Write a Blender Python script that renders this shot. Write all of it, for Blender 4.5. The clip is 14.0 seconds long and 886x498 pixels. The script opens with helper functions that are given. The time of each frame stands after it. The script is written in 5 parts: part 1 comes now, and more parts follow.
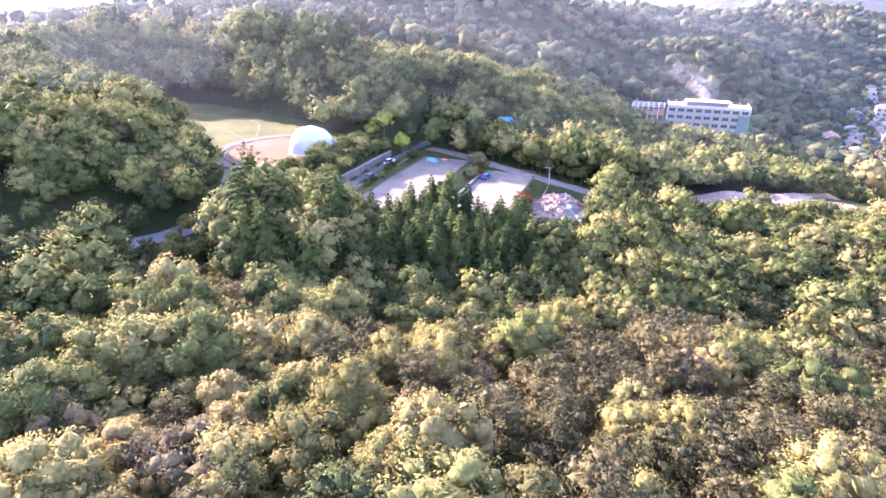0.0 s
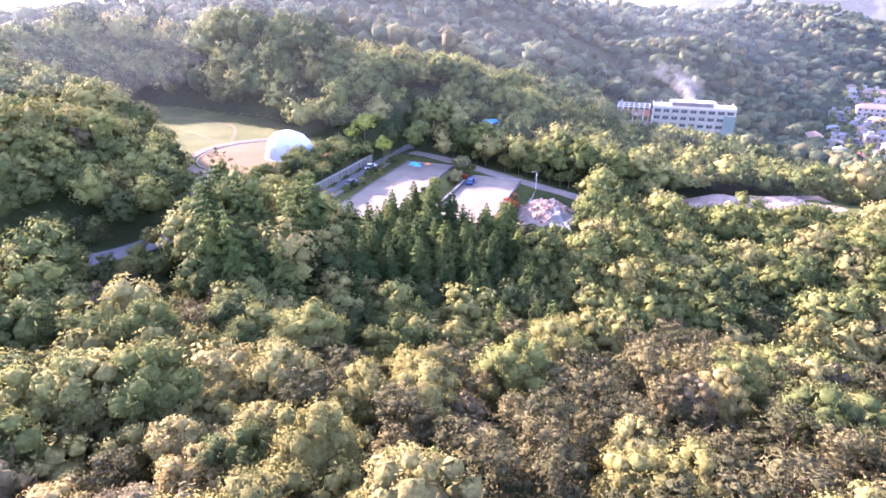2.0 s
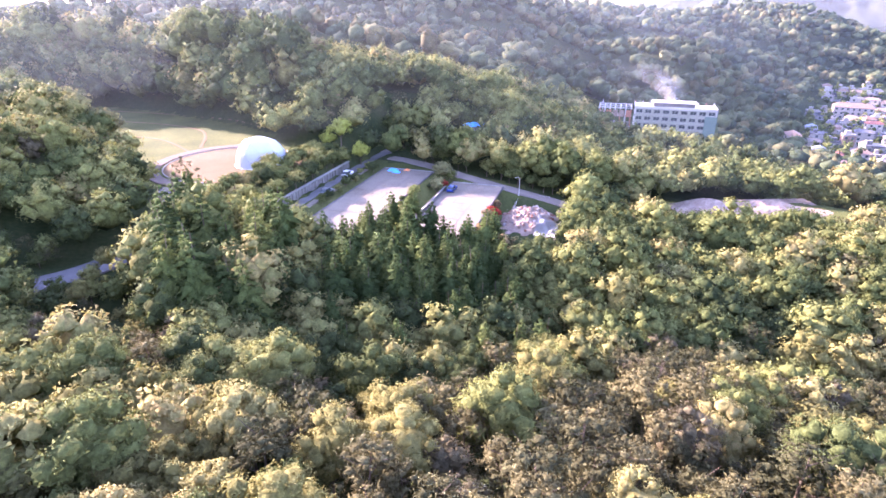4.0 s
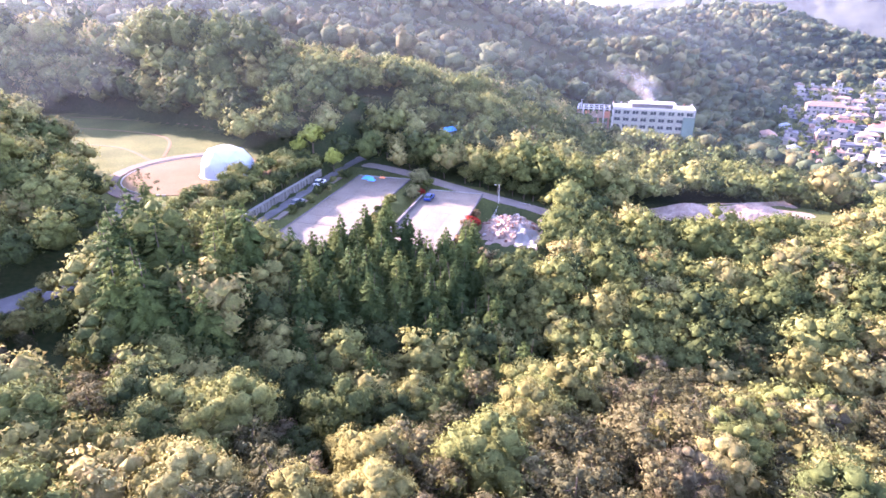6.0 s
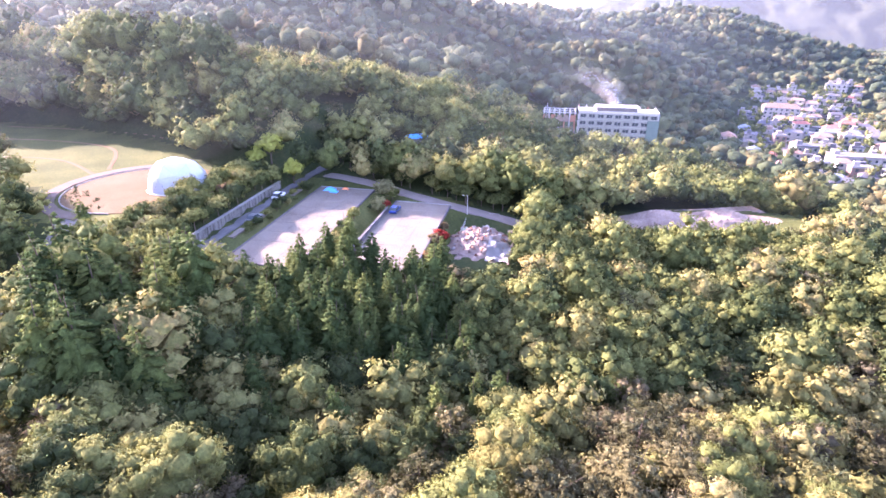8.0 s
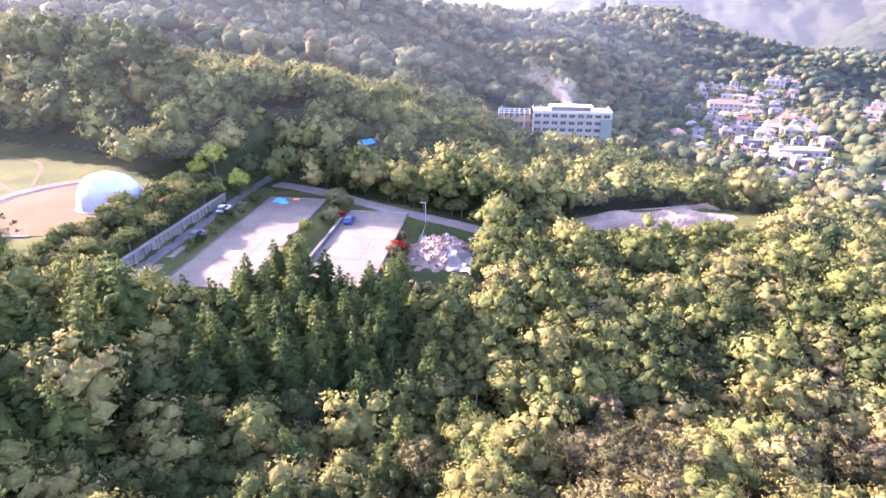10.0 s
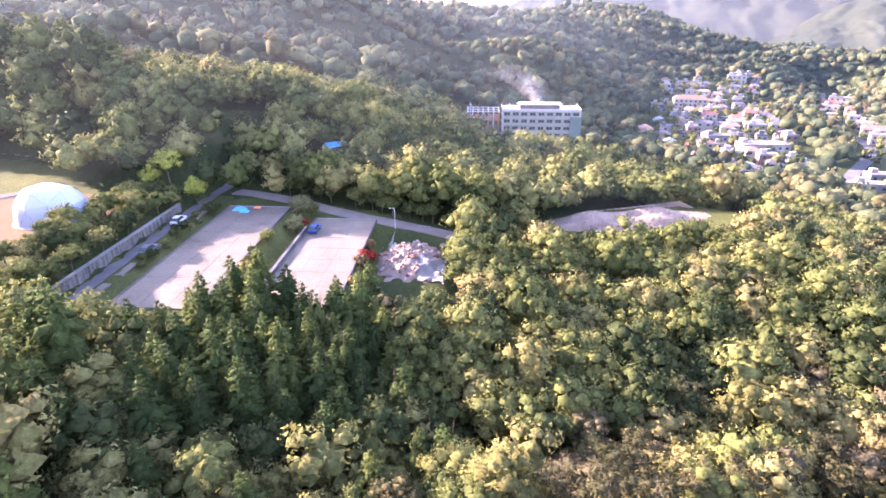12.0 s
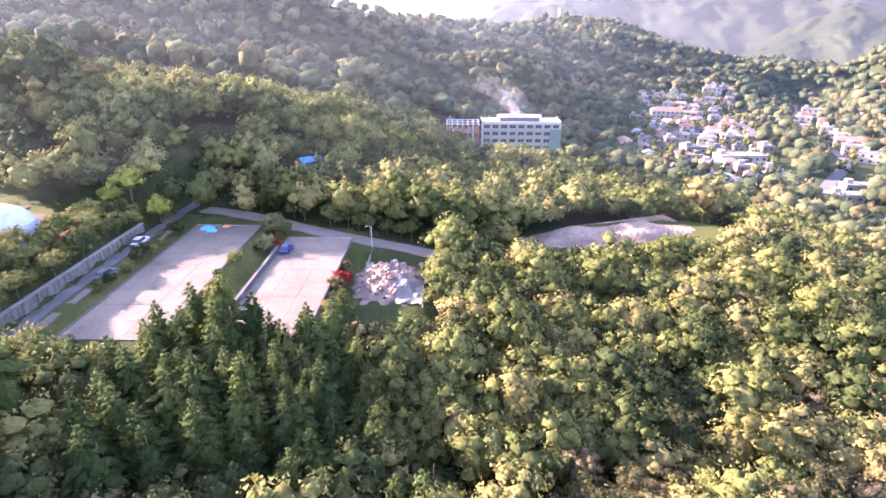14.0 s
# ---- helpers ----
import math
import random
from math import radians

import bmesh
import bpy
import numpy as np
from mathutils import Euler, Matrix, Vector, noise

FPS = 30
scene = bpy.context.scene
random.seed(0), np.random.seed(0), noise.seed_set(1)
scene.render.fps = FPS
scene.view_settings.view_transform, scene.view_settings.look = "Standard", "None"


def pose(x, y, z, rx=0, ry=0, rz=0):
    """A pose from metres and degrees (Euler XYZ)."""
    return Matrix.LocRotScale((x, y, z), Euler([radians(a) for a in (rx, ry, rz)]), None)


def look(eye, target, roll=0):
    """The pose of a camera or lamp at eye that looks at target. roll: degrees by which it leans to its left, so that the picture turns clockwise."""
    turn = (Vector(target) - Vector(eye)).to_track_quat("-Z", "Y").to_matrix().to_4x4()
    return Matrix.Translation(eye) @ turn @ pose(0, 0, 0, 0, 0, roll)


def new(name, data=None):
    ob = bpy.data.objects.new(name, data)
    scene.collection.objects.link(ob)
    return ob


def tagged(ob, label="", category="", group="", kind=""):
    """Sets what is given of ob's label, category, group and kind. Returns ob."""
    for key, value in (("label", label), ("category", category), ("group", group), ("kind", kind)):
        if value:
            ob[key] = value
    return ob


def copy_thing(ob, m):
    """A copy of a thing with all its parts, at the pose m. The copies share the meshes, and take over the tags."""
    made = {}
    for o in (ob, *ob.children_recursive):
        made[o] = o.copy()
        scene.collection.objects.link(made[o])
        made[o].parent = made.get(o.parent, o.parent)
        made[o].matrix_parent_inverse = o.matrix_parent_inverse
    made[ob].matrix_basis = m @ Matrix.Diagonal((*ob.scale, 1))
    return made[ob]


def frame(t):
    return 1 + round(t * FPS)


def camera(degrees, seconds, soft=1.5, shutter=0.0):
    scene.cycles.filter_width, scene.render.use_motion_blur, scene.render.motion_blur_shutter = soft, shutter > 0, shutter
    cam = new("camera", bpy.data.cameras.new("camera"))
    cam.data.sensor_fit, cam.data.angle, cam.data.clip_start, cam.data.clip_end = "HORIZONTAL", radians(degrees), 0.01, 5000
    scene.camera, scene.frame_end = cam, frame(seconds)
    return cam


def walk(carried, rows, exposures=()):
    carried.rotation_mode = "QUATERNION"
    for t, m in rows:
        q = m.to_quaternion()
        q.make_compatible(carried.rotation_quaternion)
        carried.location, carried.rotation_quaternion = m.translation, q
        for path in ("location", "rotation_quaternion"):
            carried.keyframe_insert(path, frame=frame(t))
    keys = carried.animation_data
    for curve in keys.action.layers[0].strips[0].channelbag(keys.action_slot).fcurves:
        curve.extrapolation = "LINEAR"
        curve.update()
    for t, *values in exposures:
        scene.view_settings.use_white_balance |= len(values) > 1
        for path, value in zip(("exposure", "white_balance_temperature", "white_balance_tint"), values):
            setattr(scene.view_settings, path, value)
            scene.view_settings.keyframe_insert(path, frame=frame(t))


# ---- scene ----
cam = camera(77.90, 14.0, 1.6)
EYE = 47.0
# seconds, metres from the first camera, degrees of yaw, pitch, roll
ROWS = [
    (0.0, 0.000, -0.000, -0.000, -0.001, -24.200, -0.100),
    (0.5, 0.065, 1.376, -0.247, -0.869, -24.015, 0.006),
    (1.0, 0.157, 2.791, -0.388, -1.356, -24.010, 0.006),
    (1.5, 0.281, 4.268, -0.423, -1.533, -24.089, -0.044),
    (2.0, 0.422, 5.835, -0.345, -1.636, -24.182, -0.031),
    (2.5, 0.547, 7.345, -0.279, -2.195, -24.211, -0.042),
    (3.0, 0.734, 8.859, -0.228, -2.792, -24.256, -0.038),
    (5.5, 1.931, 16.276, 0.014, -5.038, -24.197, -0.007),
    (6.0, 2.197, 17.789, 0.157, -5.841, -24.274, -0.014),
    (6.5, 2.464, 19.333, 0.288, -6.515, -24.336, -0.003),
    (7.0, 2.675, 20.917, 0.381, -7.436, -24.205, 0.076),
    (7.5, 2.864, 22.453, 0.432, -8.444, -24.183, 0.178),
    (8.0, 3.035, 23.875, 0.473, -9.481, -24.072, 0.271),
    (10.5, 4.393, 30.591, 0.209, -15.270, -24.061, -0.019),
    (11.0, 4.754, 31.881, 0.090, -16.237, -24.111, -0.092),
    (11.5, 5.178, 33.148, 0.014, -16.923, -24.154, -0.162),
    (12.0, 5.641, 34.389, -0.015, -17.355, -24.186, -0.141),
    (12.5, 6.126, 35.639, -0.043, -17.865, -23.937, -0.048),
    (13.0, 6.644, 36.893, -0.122, -18.619, -23.753, -0.017),
    (13.5, 7.166, 38.115, -0.315, -19.081, -23.276, 0.018),
    (14.0, 7.640, 39.259, -0.580, -19.484, -23.009, 0.062),
]
walk(cam, [(t, pose(x, y, EYE + z, 90 + pitch, 0, yaw) @ pose(0, 0, 0, 0, 0, roll)) for t, x, y, z, yaw, pitch, roll in ROWS],
     [(0.0, 3.92, 6050, 53), (8.0, 3.86, 6150, 53), (14.0, 3.70, 6500, 50)])

# ---- world, sun, exposure ----
TO_SUN = Vector((-0.75, 0.66, 0.405)).normalized()
world = bpy.data.worlds.new("sky")
scene.world = world
world.use_nodes = True
wn, wl = world.node_tree.nodes, world.node_tree.links
sky = wn.new("ShaderNodeTexSky")
sky.sky_type, sky.sun_disc = "NISHITA", False
sky.sun_elevation, sky.sun_rotation = math.asin(TO_SUN.z), math.atan2(TO_SUN.x, TO_SUN.y)
sky.dust_density, sky.air_density = 1.0, 1.0
wn["Background"].inputs["Strength"].default_value = 0.13
wl.new(sky.outputs[0], wn["Background"].inputs["Color"])
sun = new("sun", bpy.data.lights.new("sun", "SUN"))
sun.data.energy, sun.data.angle, sun.data.color = 3.6, radians(0.6), (1.0, 0.89, 0.72)
sun.matrix_world = look(TO_SUN * 900, (0, 0, 0))

HAZE = ((165, 0.005), (235, 0.006), (330, 0.011), (520, 0.017), (900, 0.024))  # distance, density of the added sheets that imitate haze

# ---- materials ----


def material(name, rough=0.8, metal=0.0):
    m = bpy.data.materials.new(name)
    m.use_nodes = True
    b = m.node_tree.nodes["Principled BSDF"]
    b.inputs["Roughness"].default_value, b.inputs["Metallic"].default_value = rough, metal
    b.inputs["Specular IOR Level"].default_value = 0.03 if rough > 0.87 else 0.3
    return m, m.node_tree.nodes, m.node_tree.links, b


def ramp(nodes, stops):
    r = nodes.new("ShaderNodeValToRGB")
    e = r.color_ramp.elements
    while len(e) < len(stops):
        e.new(0.5)
    for k, (p, c) in zip(e, stops):
        k.position, k.color = p, (*c, 1)
    return r


def surface(name, stops, scale, fine, rough=0.85, metal=0.0, bump=0.3, random_share=0.0):
    """Mottled surface: a broad and a fine noise through a colour ramp, with relief; random_share mixes in a value of each object."""
    m, n, l, b = material(name, rough, metal)
    co = n.new("ShaderNodeNewGeometry")
    broad, small = n.new("ShaderNodeTexNoise"), n.new("ShaderNodeTexNoise")
    for t, s, d in ((broad, scale, 3), (small, fine, 6)):
        t.inputs["Scale"].default_value, t.inputs["Detail"].default_value = s, d
        l.new(co.outputs["Position"], t.inputs["Vector"])
    mix = n.new("ShaderNodeMix")
    mix.inputs[0].default_value = 0.5
    l.new(broad.outputs["Fac"], mix.inputs[2])
    l.new(small.outputs["Fac"], mix.inputs[3])
    value = mix.outputs[0]
    if random_share:
        info, second = n.new("ShaderNodeObjectInfo"), n.new("ShaderNodeMix")
        second.inputs[0].default_value = random_share
        l.new(value, second.inputs[2])
        l.new(info.outputs["Random"], second.inputs[3])
        value = second.outputs[0]
    r = ramp(n, stops)
    l.new(value, r.inputs[0])
    l.new(r.outputs[0], b.inputs["Base Color"])
    if bump:
        bp = n.new("ShaderNodeBump")
        bp.inputs["Strength"].default_value, bp.inputs["Distance"].default_value = bump, 0.05
        l.new(small.outputs["Fac"], bp.inputs["Height"])
        l.new(bp.outputs[0], b.inputs["Normal"])
    return m


def leaf(name, stops, single=True, through_share=0.3):
    """Foliage: the tree's own tint (of its object, or of its crown in a wood), each leaf clump a little off it; light passes through."""
    m, n, l, b = material(name, 0.9)
    b.inputs["Specular IOR Level"].default_value = 0.06
    geo = n.new("ShaderNodeNewGeometry")
    if single:
        tint = n.new("ShaderNodeObjectInfo").outputs["Random"]
    else:
        at = n.new("ShaderNodeAttribute")
        at.attribute_name = "tint"
        tint = at.outputs["Fac"]
    wide = n.new("ShaderNodeTexNoise")
    wide.inputs["Scale"].default_value = 0.45
    l.new(geo.outputs["Position"], wide.inputs["Vector"])
    a = n.new("ShaderNodeMath")
    a.operation = "MULTIPLY_ADD"
    l.new(wide.outputs["Fac"], a.inputs[0])
    a.inputs[1].default_value = 0.18
    l.new(tint, a.inputs[2])
    a2 = n.new("ShaderNodeMath")
    a2.operation = "MULTIPLY_ADD"
    l.new(geo.outputs["Random Per Island"], a2.inputs[0])
    a2.inputs[1].default_value = 0.12
    l.new(a.outputs[0], a2.inputs[2])
    sub = n.new("ShaderNodeMath")
    sub.operation = "SUBTRACT"
    l.new(a2.outputs[0], sub.inputs[0])
    sub.inputs[1].default_value = 0.15
    r = ramp(n, stops)
    l.new(sub.outputs[0], r.inputs[0])
    val = n.new("ShaderNodeHueSaturation")
    mr = n.new("ShaderNodeMapRange")
    mr.inputs["To Min"].default_value, mr.inputs["To Max"].default_value = 0.9, 1.1
    l.new(geo.outputs["Random Per Island"], mr.inputs["Value"])
    l.new(r.outputs[0], val.inputs["Color"])
    fine, dapple = n.new("ShaderNodeTexNoise"), n.new("ShaderNodeMapRange")
    fine.inputs["Scale"].default_value, fine.inputs["Detail"].default_value, fine.inputs["Roughness"].default_value = 2.4, 4, 0.65
    l.new(geo.outputs["Position"], fine.inputs["Vector"])
    dapple.inputs["From Min"].default_value, dapple.inputs["From Max"].default_value = 0.3, 0.7
    dapple.inputs["To Min"].default_value, dapple.inputs["To Max"].default_value = 0.62, 1.32
    l.new(fine.outputs["Fac"], dapple.inputs["Value"])
    shade = n.new("ShaderNodeMath")
    shade.operation = "MULTIPLY"
    l.new(mr.outputs[0], shade.inputs[0]), l.new(dapple.outputs[0], shade.inputs[1])
    l.new(shade.outputs[0], val.inputs["Value"])
    bp = n.new("ShaderNodeBump")
    bp.inputs["Strength"].default_value, bp.inputs["Distance"].default_value = 0.55, 0.25
    l.new(fine.outputs["Fac"], bp.inputs["Height"])
    l.new(bp.outputs[0], b.inputs["Normal"])
    l.new(val.outputs[0], b.inputs["Base Color"])
    tr, mx = n.new("ShaderNodeBsdfTranslucent"), n.new("ShaderNodeMixShader")
    l.new(val.outputs[0], tr.inputs["Color"])
    mx.inputs[0].default_value = through_share
    l.new(b.outputs[0], mx.inputs[1])
    l.new(tr.outputs[0], mx.inputs[2])
    l.new(mx.outputs[0], n["Material Output"].inputs["Surface"])
    return m


PALE = [(0.0, (0.086, 0.084, 0.032)), (0.3, (0.128, 0.122, 0.040)), (0.6, (0.174, 0.162, 0.055)), (0.88, (0.218, 0.200, 0.076)), (1.0, (0.194, 0.150, 0.063))]
GREEN = [(0.0, (0.034, 0.049, 0.020)), (0.25, (0.068, 0.086, 0.029)), (0.55, (0.108, 0.124, 0.039)), (0.82, (0.154, 0.160, 0.052)), (0.95, (0.184, 0.178, 0.064)), (1.0, (0.182, 0.156, 0.062))]
PINE = [(0.0, (0.044, 0.046, 0.021)), (0.5, (0.070, 0.067, 0.030)), (1.0, (0.106, 0.095, 0.042))]
FIR = [(0.0, (0.034, 0.058, 0.020)), (0.5, (0.062, 0.093, 0.029)), (1.0, (0.104, 0.130, 0.037))]
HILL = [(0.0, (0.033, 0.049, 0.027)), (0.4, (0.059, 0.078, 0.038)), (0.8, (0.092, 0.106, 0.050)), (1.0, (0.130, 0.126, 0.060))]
UMBER = [(0.0, (0.072, 0.064, 0.038)), (0.5, (0.112, 0.098, 0.056)), (1.0, (0.160, 0.132, 0.066))]
m_pale, m_green = leaf("pale_leaves", PALE), leaf("green_leaves", GREEN)
m_pine, m_fir = leaf("pine_needles", PINE, True, 0.2), leaf("larch_needles", FIR, True, 0.42)
m_wood_pale, m_wood_green = leaf("pale_woodland", PALE, False), leaf("green_woodland", GREEN, False)
m_wood_pine, m_wood_fir = leaf("pine_woodland", PINE, False, 0.2), leaf("fir_woodland", FIR, False, 0.25)
m_wood_umber = leaf("umber_woodland", UMBER, False)
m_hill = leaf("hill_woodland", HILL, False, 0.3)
m_umber = leaf("umber_leaves", UMBER)
m_bark = surface("bark", [(0.3, (0.05, 0.038, 0.028)), (0.7, (0.13, 0.10, 0.075))], 1.5, 14, 0.95)
m_red = leaf("red_maple_leaves", [(0.0, (0.20, 0.025, 0.02)), (1.0, (0.34, 0.06, 0.035))], True, 0.4)
m_soil = surface("forest_floor", [(0.3, (0.018, 0.028, 0.011)), (0.5, (0.032, 0.043, 0.017)), (0.7, (0.052, 0.056, 0.024))], 0.08, 1.3, 0.95)
m_grass = surface("grass", [(0.3, (0.030, 0.042, 0.015)), (0.5, (0.056, 0.066, 0.022)), (0.72, (0.105, 0.104, 0.036))], 0.09, 2.2, 0.95)
m_clay = surface("clay_infield", [(0.3, (0.090, 0.062, 0.034)), (0.7, (0.126, 0.091, 0.054))], 0.15, 3, 0.95)
m_concrete = surface("concrete", [(0.3, (0.080, 0.069, 0.055)), (0.47, (0.128, 0.112, 0.090)), (0.7, (0.168, 0.148, 0.120))], 0.14, 3.5, 0.9)
m_asphalt = surface("worn_asphalt", [(0.3, (0.07, 0.07, 0.07)), (0.7, (0.13, 0.127, 0.125))], 0.3, 6, 0.9)
m_path = surface("pale_road", [(0.3, (0.125, 0.108, 0.094)), (0.7, (0.19, 0.165, 0.145))], 0.3, 5, 0.9)
m_white = surface("white_paint", [(0.2, (0.27, 0.26, 0.24)), (0.8, (0.40, 0.385, 0.36))], 0.4, 5, 0.6, bump=0.05)
m_track = surface("worn_track", [(0.3, (0.088, 0.072, 0.060)), (0.7, (0.128, 0.105, 0.088))], 0.3, 4, 0.95)
m_kerb = surface("pale_kerb", [(0.3, (0.17, 0.16, 0.15)), (0.7, (0.24, 0.23, 0.21))], 0.4, 5, 0.9)
m_dome = surface("dome_fabric", [(0.2, (0.29, 0.325, 0.35)), (0.8, (0.36, 0.385, 0.40))], 0.3, 3, 0.45, bump=0.05)

# ---- mesh helpers ----
rng = np.random.default_rng(7)


def unit(v):
    return v / np.maximum(np.linalg.norm(v, axis=-1, keepdims=True), 1e-6)


def part(name, bm, mat, parent=None, label=""):
    me = bpy.data.meshes.new(name)
    bm.to_mesh(me)
    bm.free()
    me.materials.append(mat)
    ob = new(name, me)
    if parent:
        ob.parent = parent
    return tagged(ob, label)


def leaves(name, pts, mat, tint=None):
    """A mesh of loose three-cornered leaf sprays from an array (n, 6, 3): three corners, and the way each faces in the rounded leaf mass."""
    n, pts, facing = len(pts), pts[:, :3], pts[:, 3:]
    me = bpy.data.meshes.new(name)
    me.vertices.add(3 * n)
    me.vertices.foreach_set("co", np.ascontiguousarray(pts, dtype=np.float32).ravel())
    me.loops.add(3 * n)
    me.loops.foreach_set("vertex_index", np.arange(3 * n, dtype=np.int32))
    me.polygons.add(n)
    me.polygons.foreach_set("loop_start", np.arange(0, 3 * n, 3, dtype=np.int32))
    me.update(calc_edges=True)
    me.normals_split_custom_set_from_vertices(unit(facing.reshape(-1, 3)))
    if tint is not None:
        at = me.attributes.new("tint", "FLOAT", "FACE")
        at.data.foreach_set("value", np.ascontiguousarray(tint, dtype=np.float32))
    me.materials.append(mat)
    return me


def thing(name, label, category, at=(0, 0, 0), turn=0.0, group=""):
    ob = new(name)
    ob.matrix_basis = pose(*at, 0, 0, turn)
    return tagged(ob, label, category, group)


def box(bm, lo, hi, bevel=0.0):
    c, s = [(a + b) / 2 for a, b in zip(lo, hi)], [b - a for a, b in zip(lo, hi)]
    got = bmesh.ops.create_cube(bm, size=1, matrix=Matrix.Translation(c) @ Matrix.Diagonal((*s, 1)))
    if bevel:
        bmesh.ops.bevel(bm, geom=list({e for v in got["verts"] for e in v.link_edges}), offset=bevel, segments=1, affect="EDGES")
    return bm


def boxes(*ends, bevel=0.0):
    bm = bmesh.new()
    for lo, hi in ends:
        box(bm, lo, hi, bevel)
    return bm


def tube(bm, line, radii, sides=6):
    """A tapered tube along a line of points."""
    rings = []
    for k, (p, r) in enumerate(zip(line, radii)):
        d = (Vector(line[min(k + 1, len(line) - 1)]) - Vector(line[max(k - 1, 0)])).normalized()
        a = d.orthogonal().normalized()
        b = d.cross(a)
        rings.append([bm.verts.new(Vector(p) + r * (math.cos(q) * a + math.sin(q) * b)) for q in (2 * math.pi * i / sides for i in range(sides))])
    for lo, hi in zip(rings, rings[1:]):
        for i in range(sides):
            bm.faces.new((lo[i], lo[(i + 1) % sides], hi[(i + 1) % sides], hi[i]))
    bm.faces.new(rings[0][::-1])
    bm.faces.new(rings[-1])
    return bm


# ---- the lie of the land ----
# hills and hollows: x, y, reach in x, reach in y, height
NEAR_LAND = [(0, -20, 60, 50, 4.6), (-55, 45, 35, 35, -6.4), (0, 73, 28, 24, -10.0), (60, 70, 40, 35, -11.6), (-30, 100, 32, 30, -6.5), (20, 105, 35, 30, -5.1), (70, 115, 45, 35, -9.6), (115, 110, 45, 45, 5.5), (-45, 160, 35, 30, -5.0), (0, 150, 40, 32, -10.0), (-20, 198, 34, 20, 5.3), (50, 250, 45, 30, -4.5), (90, 148, 28, 16, 3.4), (-75, 200, 40, 32, 5.4), (70, 185, 45, 40, -10.4), (-28, 184, 18, 12, 1.5), (13, 179, 14, 11, -4.2)]
FAR_LAND = [(-120, 225, 60, 60, -4.4), (-60, 285, 70, 50, -3.5), (20, 350, 90, 60, -2.0), (105, 300, 60, 50, -4.3), (130, 400, 90, 70, -0.3), (90, 440, 100, 70, -2.0), (270, 510, 110, 80, 6.3), (130, 215, 60, 50, -4.3), (-160, 130, 60, 60, 16.2), (-130, 330, 110, 90, 15.3), (20, 470, 120, 80, 21.9), (440, 760, 170, 130, 62.1), (230, 600, 130, 100, 31.7), (130, 570, 80, 80, 23.5), (780, 520, 170, 170, -10.2), (720, 950, 200, 120, 22.0), (84, 208, 26, 26, -5.0), (141, 172, 20, 20, 3.2)]
HILLS = [(-82, 112, 24, 22, 5.8), (-60, 106, 14, 16, -1.5), (-60, 228, 34, 14, 7.6), (-100, 246, 34, 14, 2.2), (-20, 230, 45, 30, 2.1), (111, 190, 22, 20, 6.1), (137, 180, 18, 16, -4.9), (80, 100, 25, 20, 2.9), (190, 590, 90, 60, 18.2), (330, 600, 110, 70, 21.6), (215, 430, 70, 60, 31.1), (600, 380, 150, 140, 42.6), (60, 410, 80, 40, -9.0), (-60, 500, 160, 70, 32.2), (500, 640, 120, 90, 19.3), (22, 189, 10, 10, -4.6), (28, 205, 20, 20, 1.5), (100, 256, 18, 16, -8), (22, 83, 11, 14, -6)]
AX, AY = Vector((0.933, -0.36)), Vector((0.36, 0.933))  # along and up the terraces
ORIGIN = Vector((0.0, 140.0))


def site(u, v, z=0.0):
    p = ORIGIN + AX * u + AY * v
    return Vector((p.x, p.y, z))


def uv(x, y):
    return (x - ORIGIN.x) * AX.x + (y - ORIGIN.y) * AX.y, (x - ORIGIN.x) * AY.x + (y - ORIGIN.y) * AY.y


def ease(d, w):
    """1 inside, falling to 0 at a distance w outside."""
    t = np.clip(1 - d / w, 0, 1)
    return t * t * (3 - 2 * t)


def rect(u, v, u0, u1, v0, v1):
    return np.maximum(np.maximum(u0 - u, u - u1), np.maximum(v0 - v, v - v1))


def along(x, y, pts):
    """Distance to a line of points (x, y, z), and the height of its nearest place."""
    best, z = np.full(np.shape(x), 1e9), np.zeros(np.shape(x))
    for (ax, ay, az), (bx, by, bz) in zip(pts, pts[1:]):
        t = np.clip(((x - ax) * (bx - ax) + (y - ay) * (by - ay)) / ((bx - ax) ** 2 + (by - ay) ** 2), 0, 1)
        d = np.hypot(x - ax - t * (bx - ax), y - ay - t * (by - ay))
        z = np.where(d < best, az + t * (bz - az), z)
        best = np.minimum(d, best)
    return best, z


BACK_ROAD = [(4, 196, 6.5), (-3, 184, 5), (-6.5, 176, 4.4), (0, 171, 4.2), (8, 165, 3.7), (19.5, 155, 2.6), (29, 149.5, 1.2), (37, 145, 0), (46, 139, -1.5)]
LOW_ROAD = [(-52, 134, 8.95), (-48.5, 122, 9.1), (-45, 110, 9.3), (-44.5, 100, 9.1), (-48.5, 92.5, 8.8), (-55, 88, 8.4), (-64, 83, 7.8), (-76, 77, 7)]
WALL_ROAD = [site(-20, -42, 4.6).to_tuple(), site(-20, 22, 4.9).to_tuple(), site(-19, 36, 4.6).to_tuple()]


VALLEY_ROAD = [(250, 150), (266, 215), (350, 262), (385, 305), (430, 360), (475, 400), (530, 450)]


def field_gap(x, y):
    """How far a place lies outside the playing field."""
    a = np.hypot((x + 46) / 20.5, (y - 153) / 23) - 1
    p, q = 0.82 * x - 0.58 * y + 188, 0.58 * x + 0.82 * y - 110
    b = ((p / 54) ** 4 + (q / 24) ** 4) ** 0.25 - 1
    return np.minimum(a * 21, b * 24)


def mound_gap(x, y):
    return (np.hypot((x - 93) / 32, (y - 143) / 15.0) - 1) * 15.0


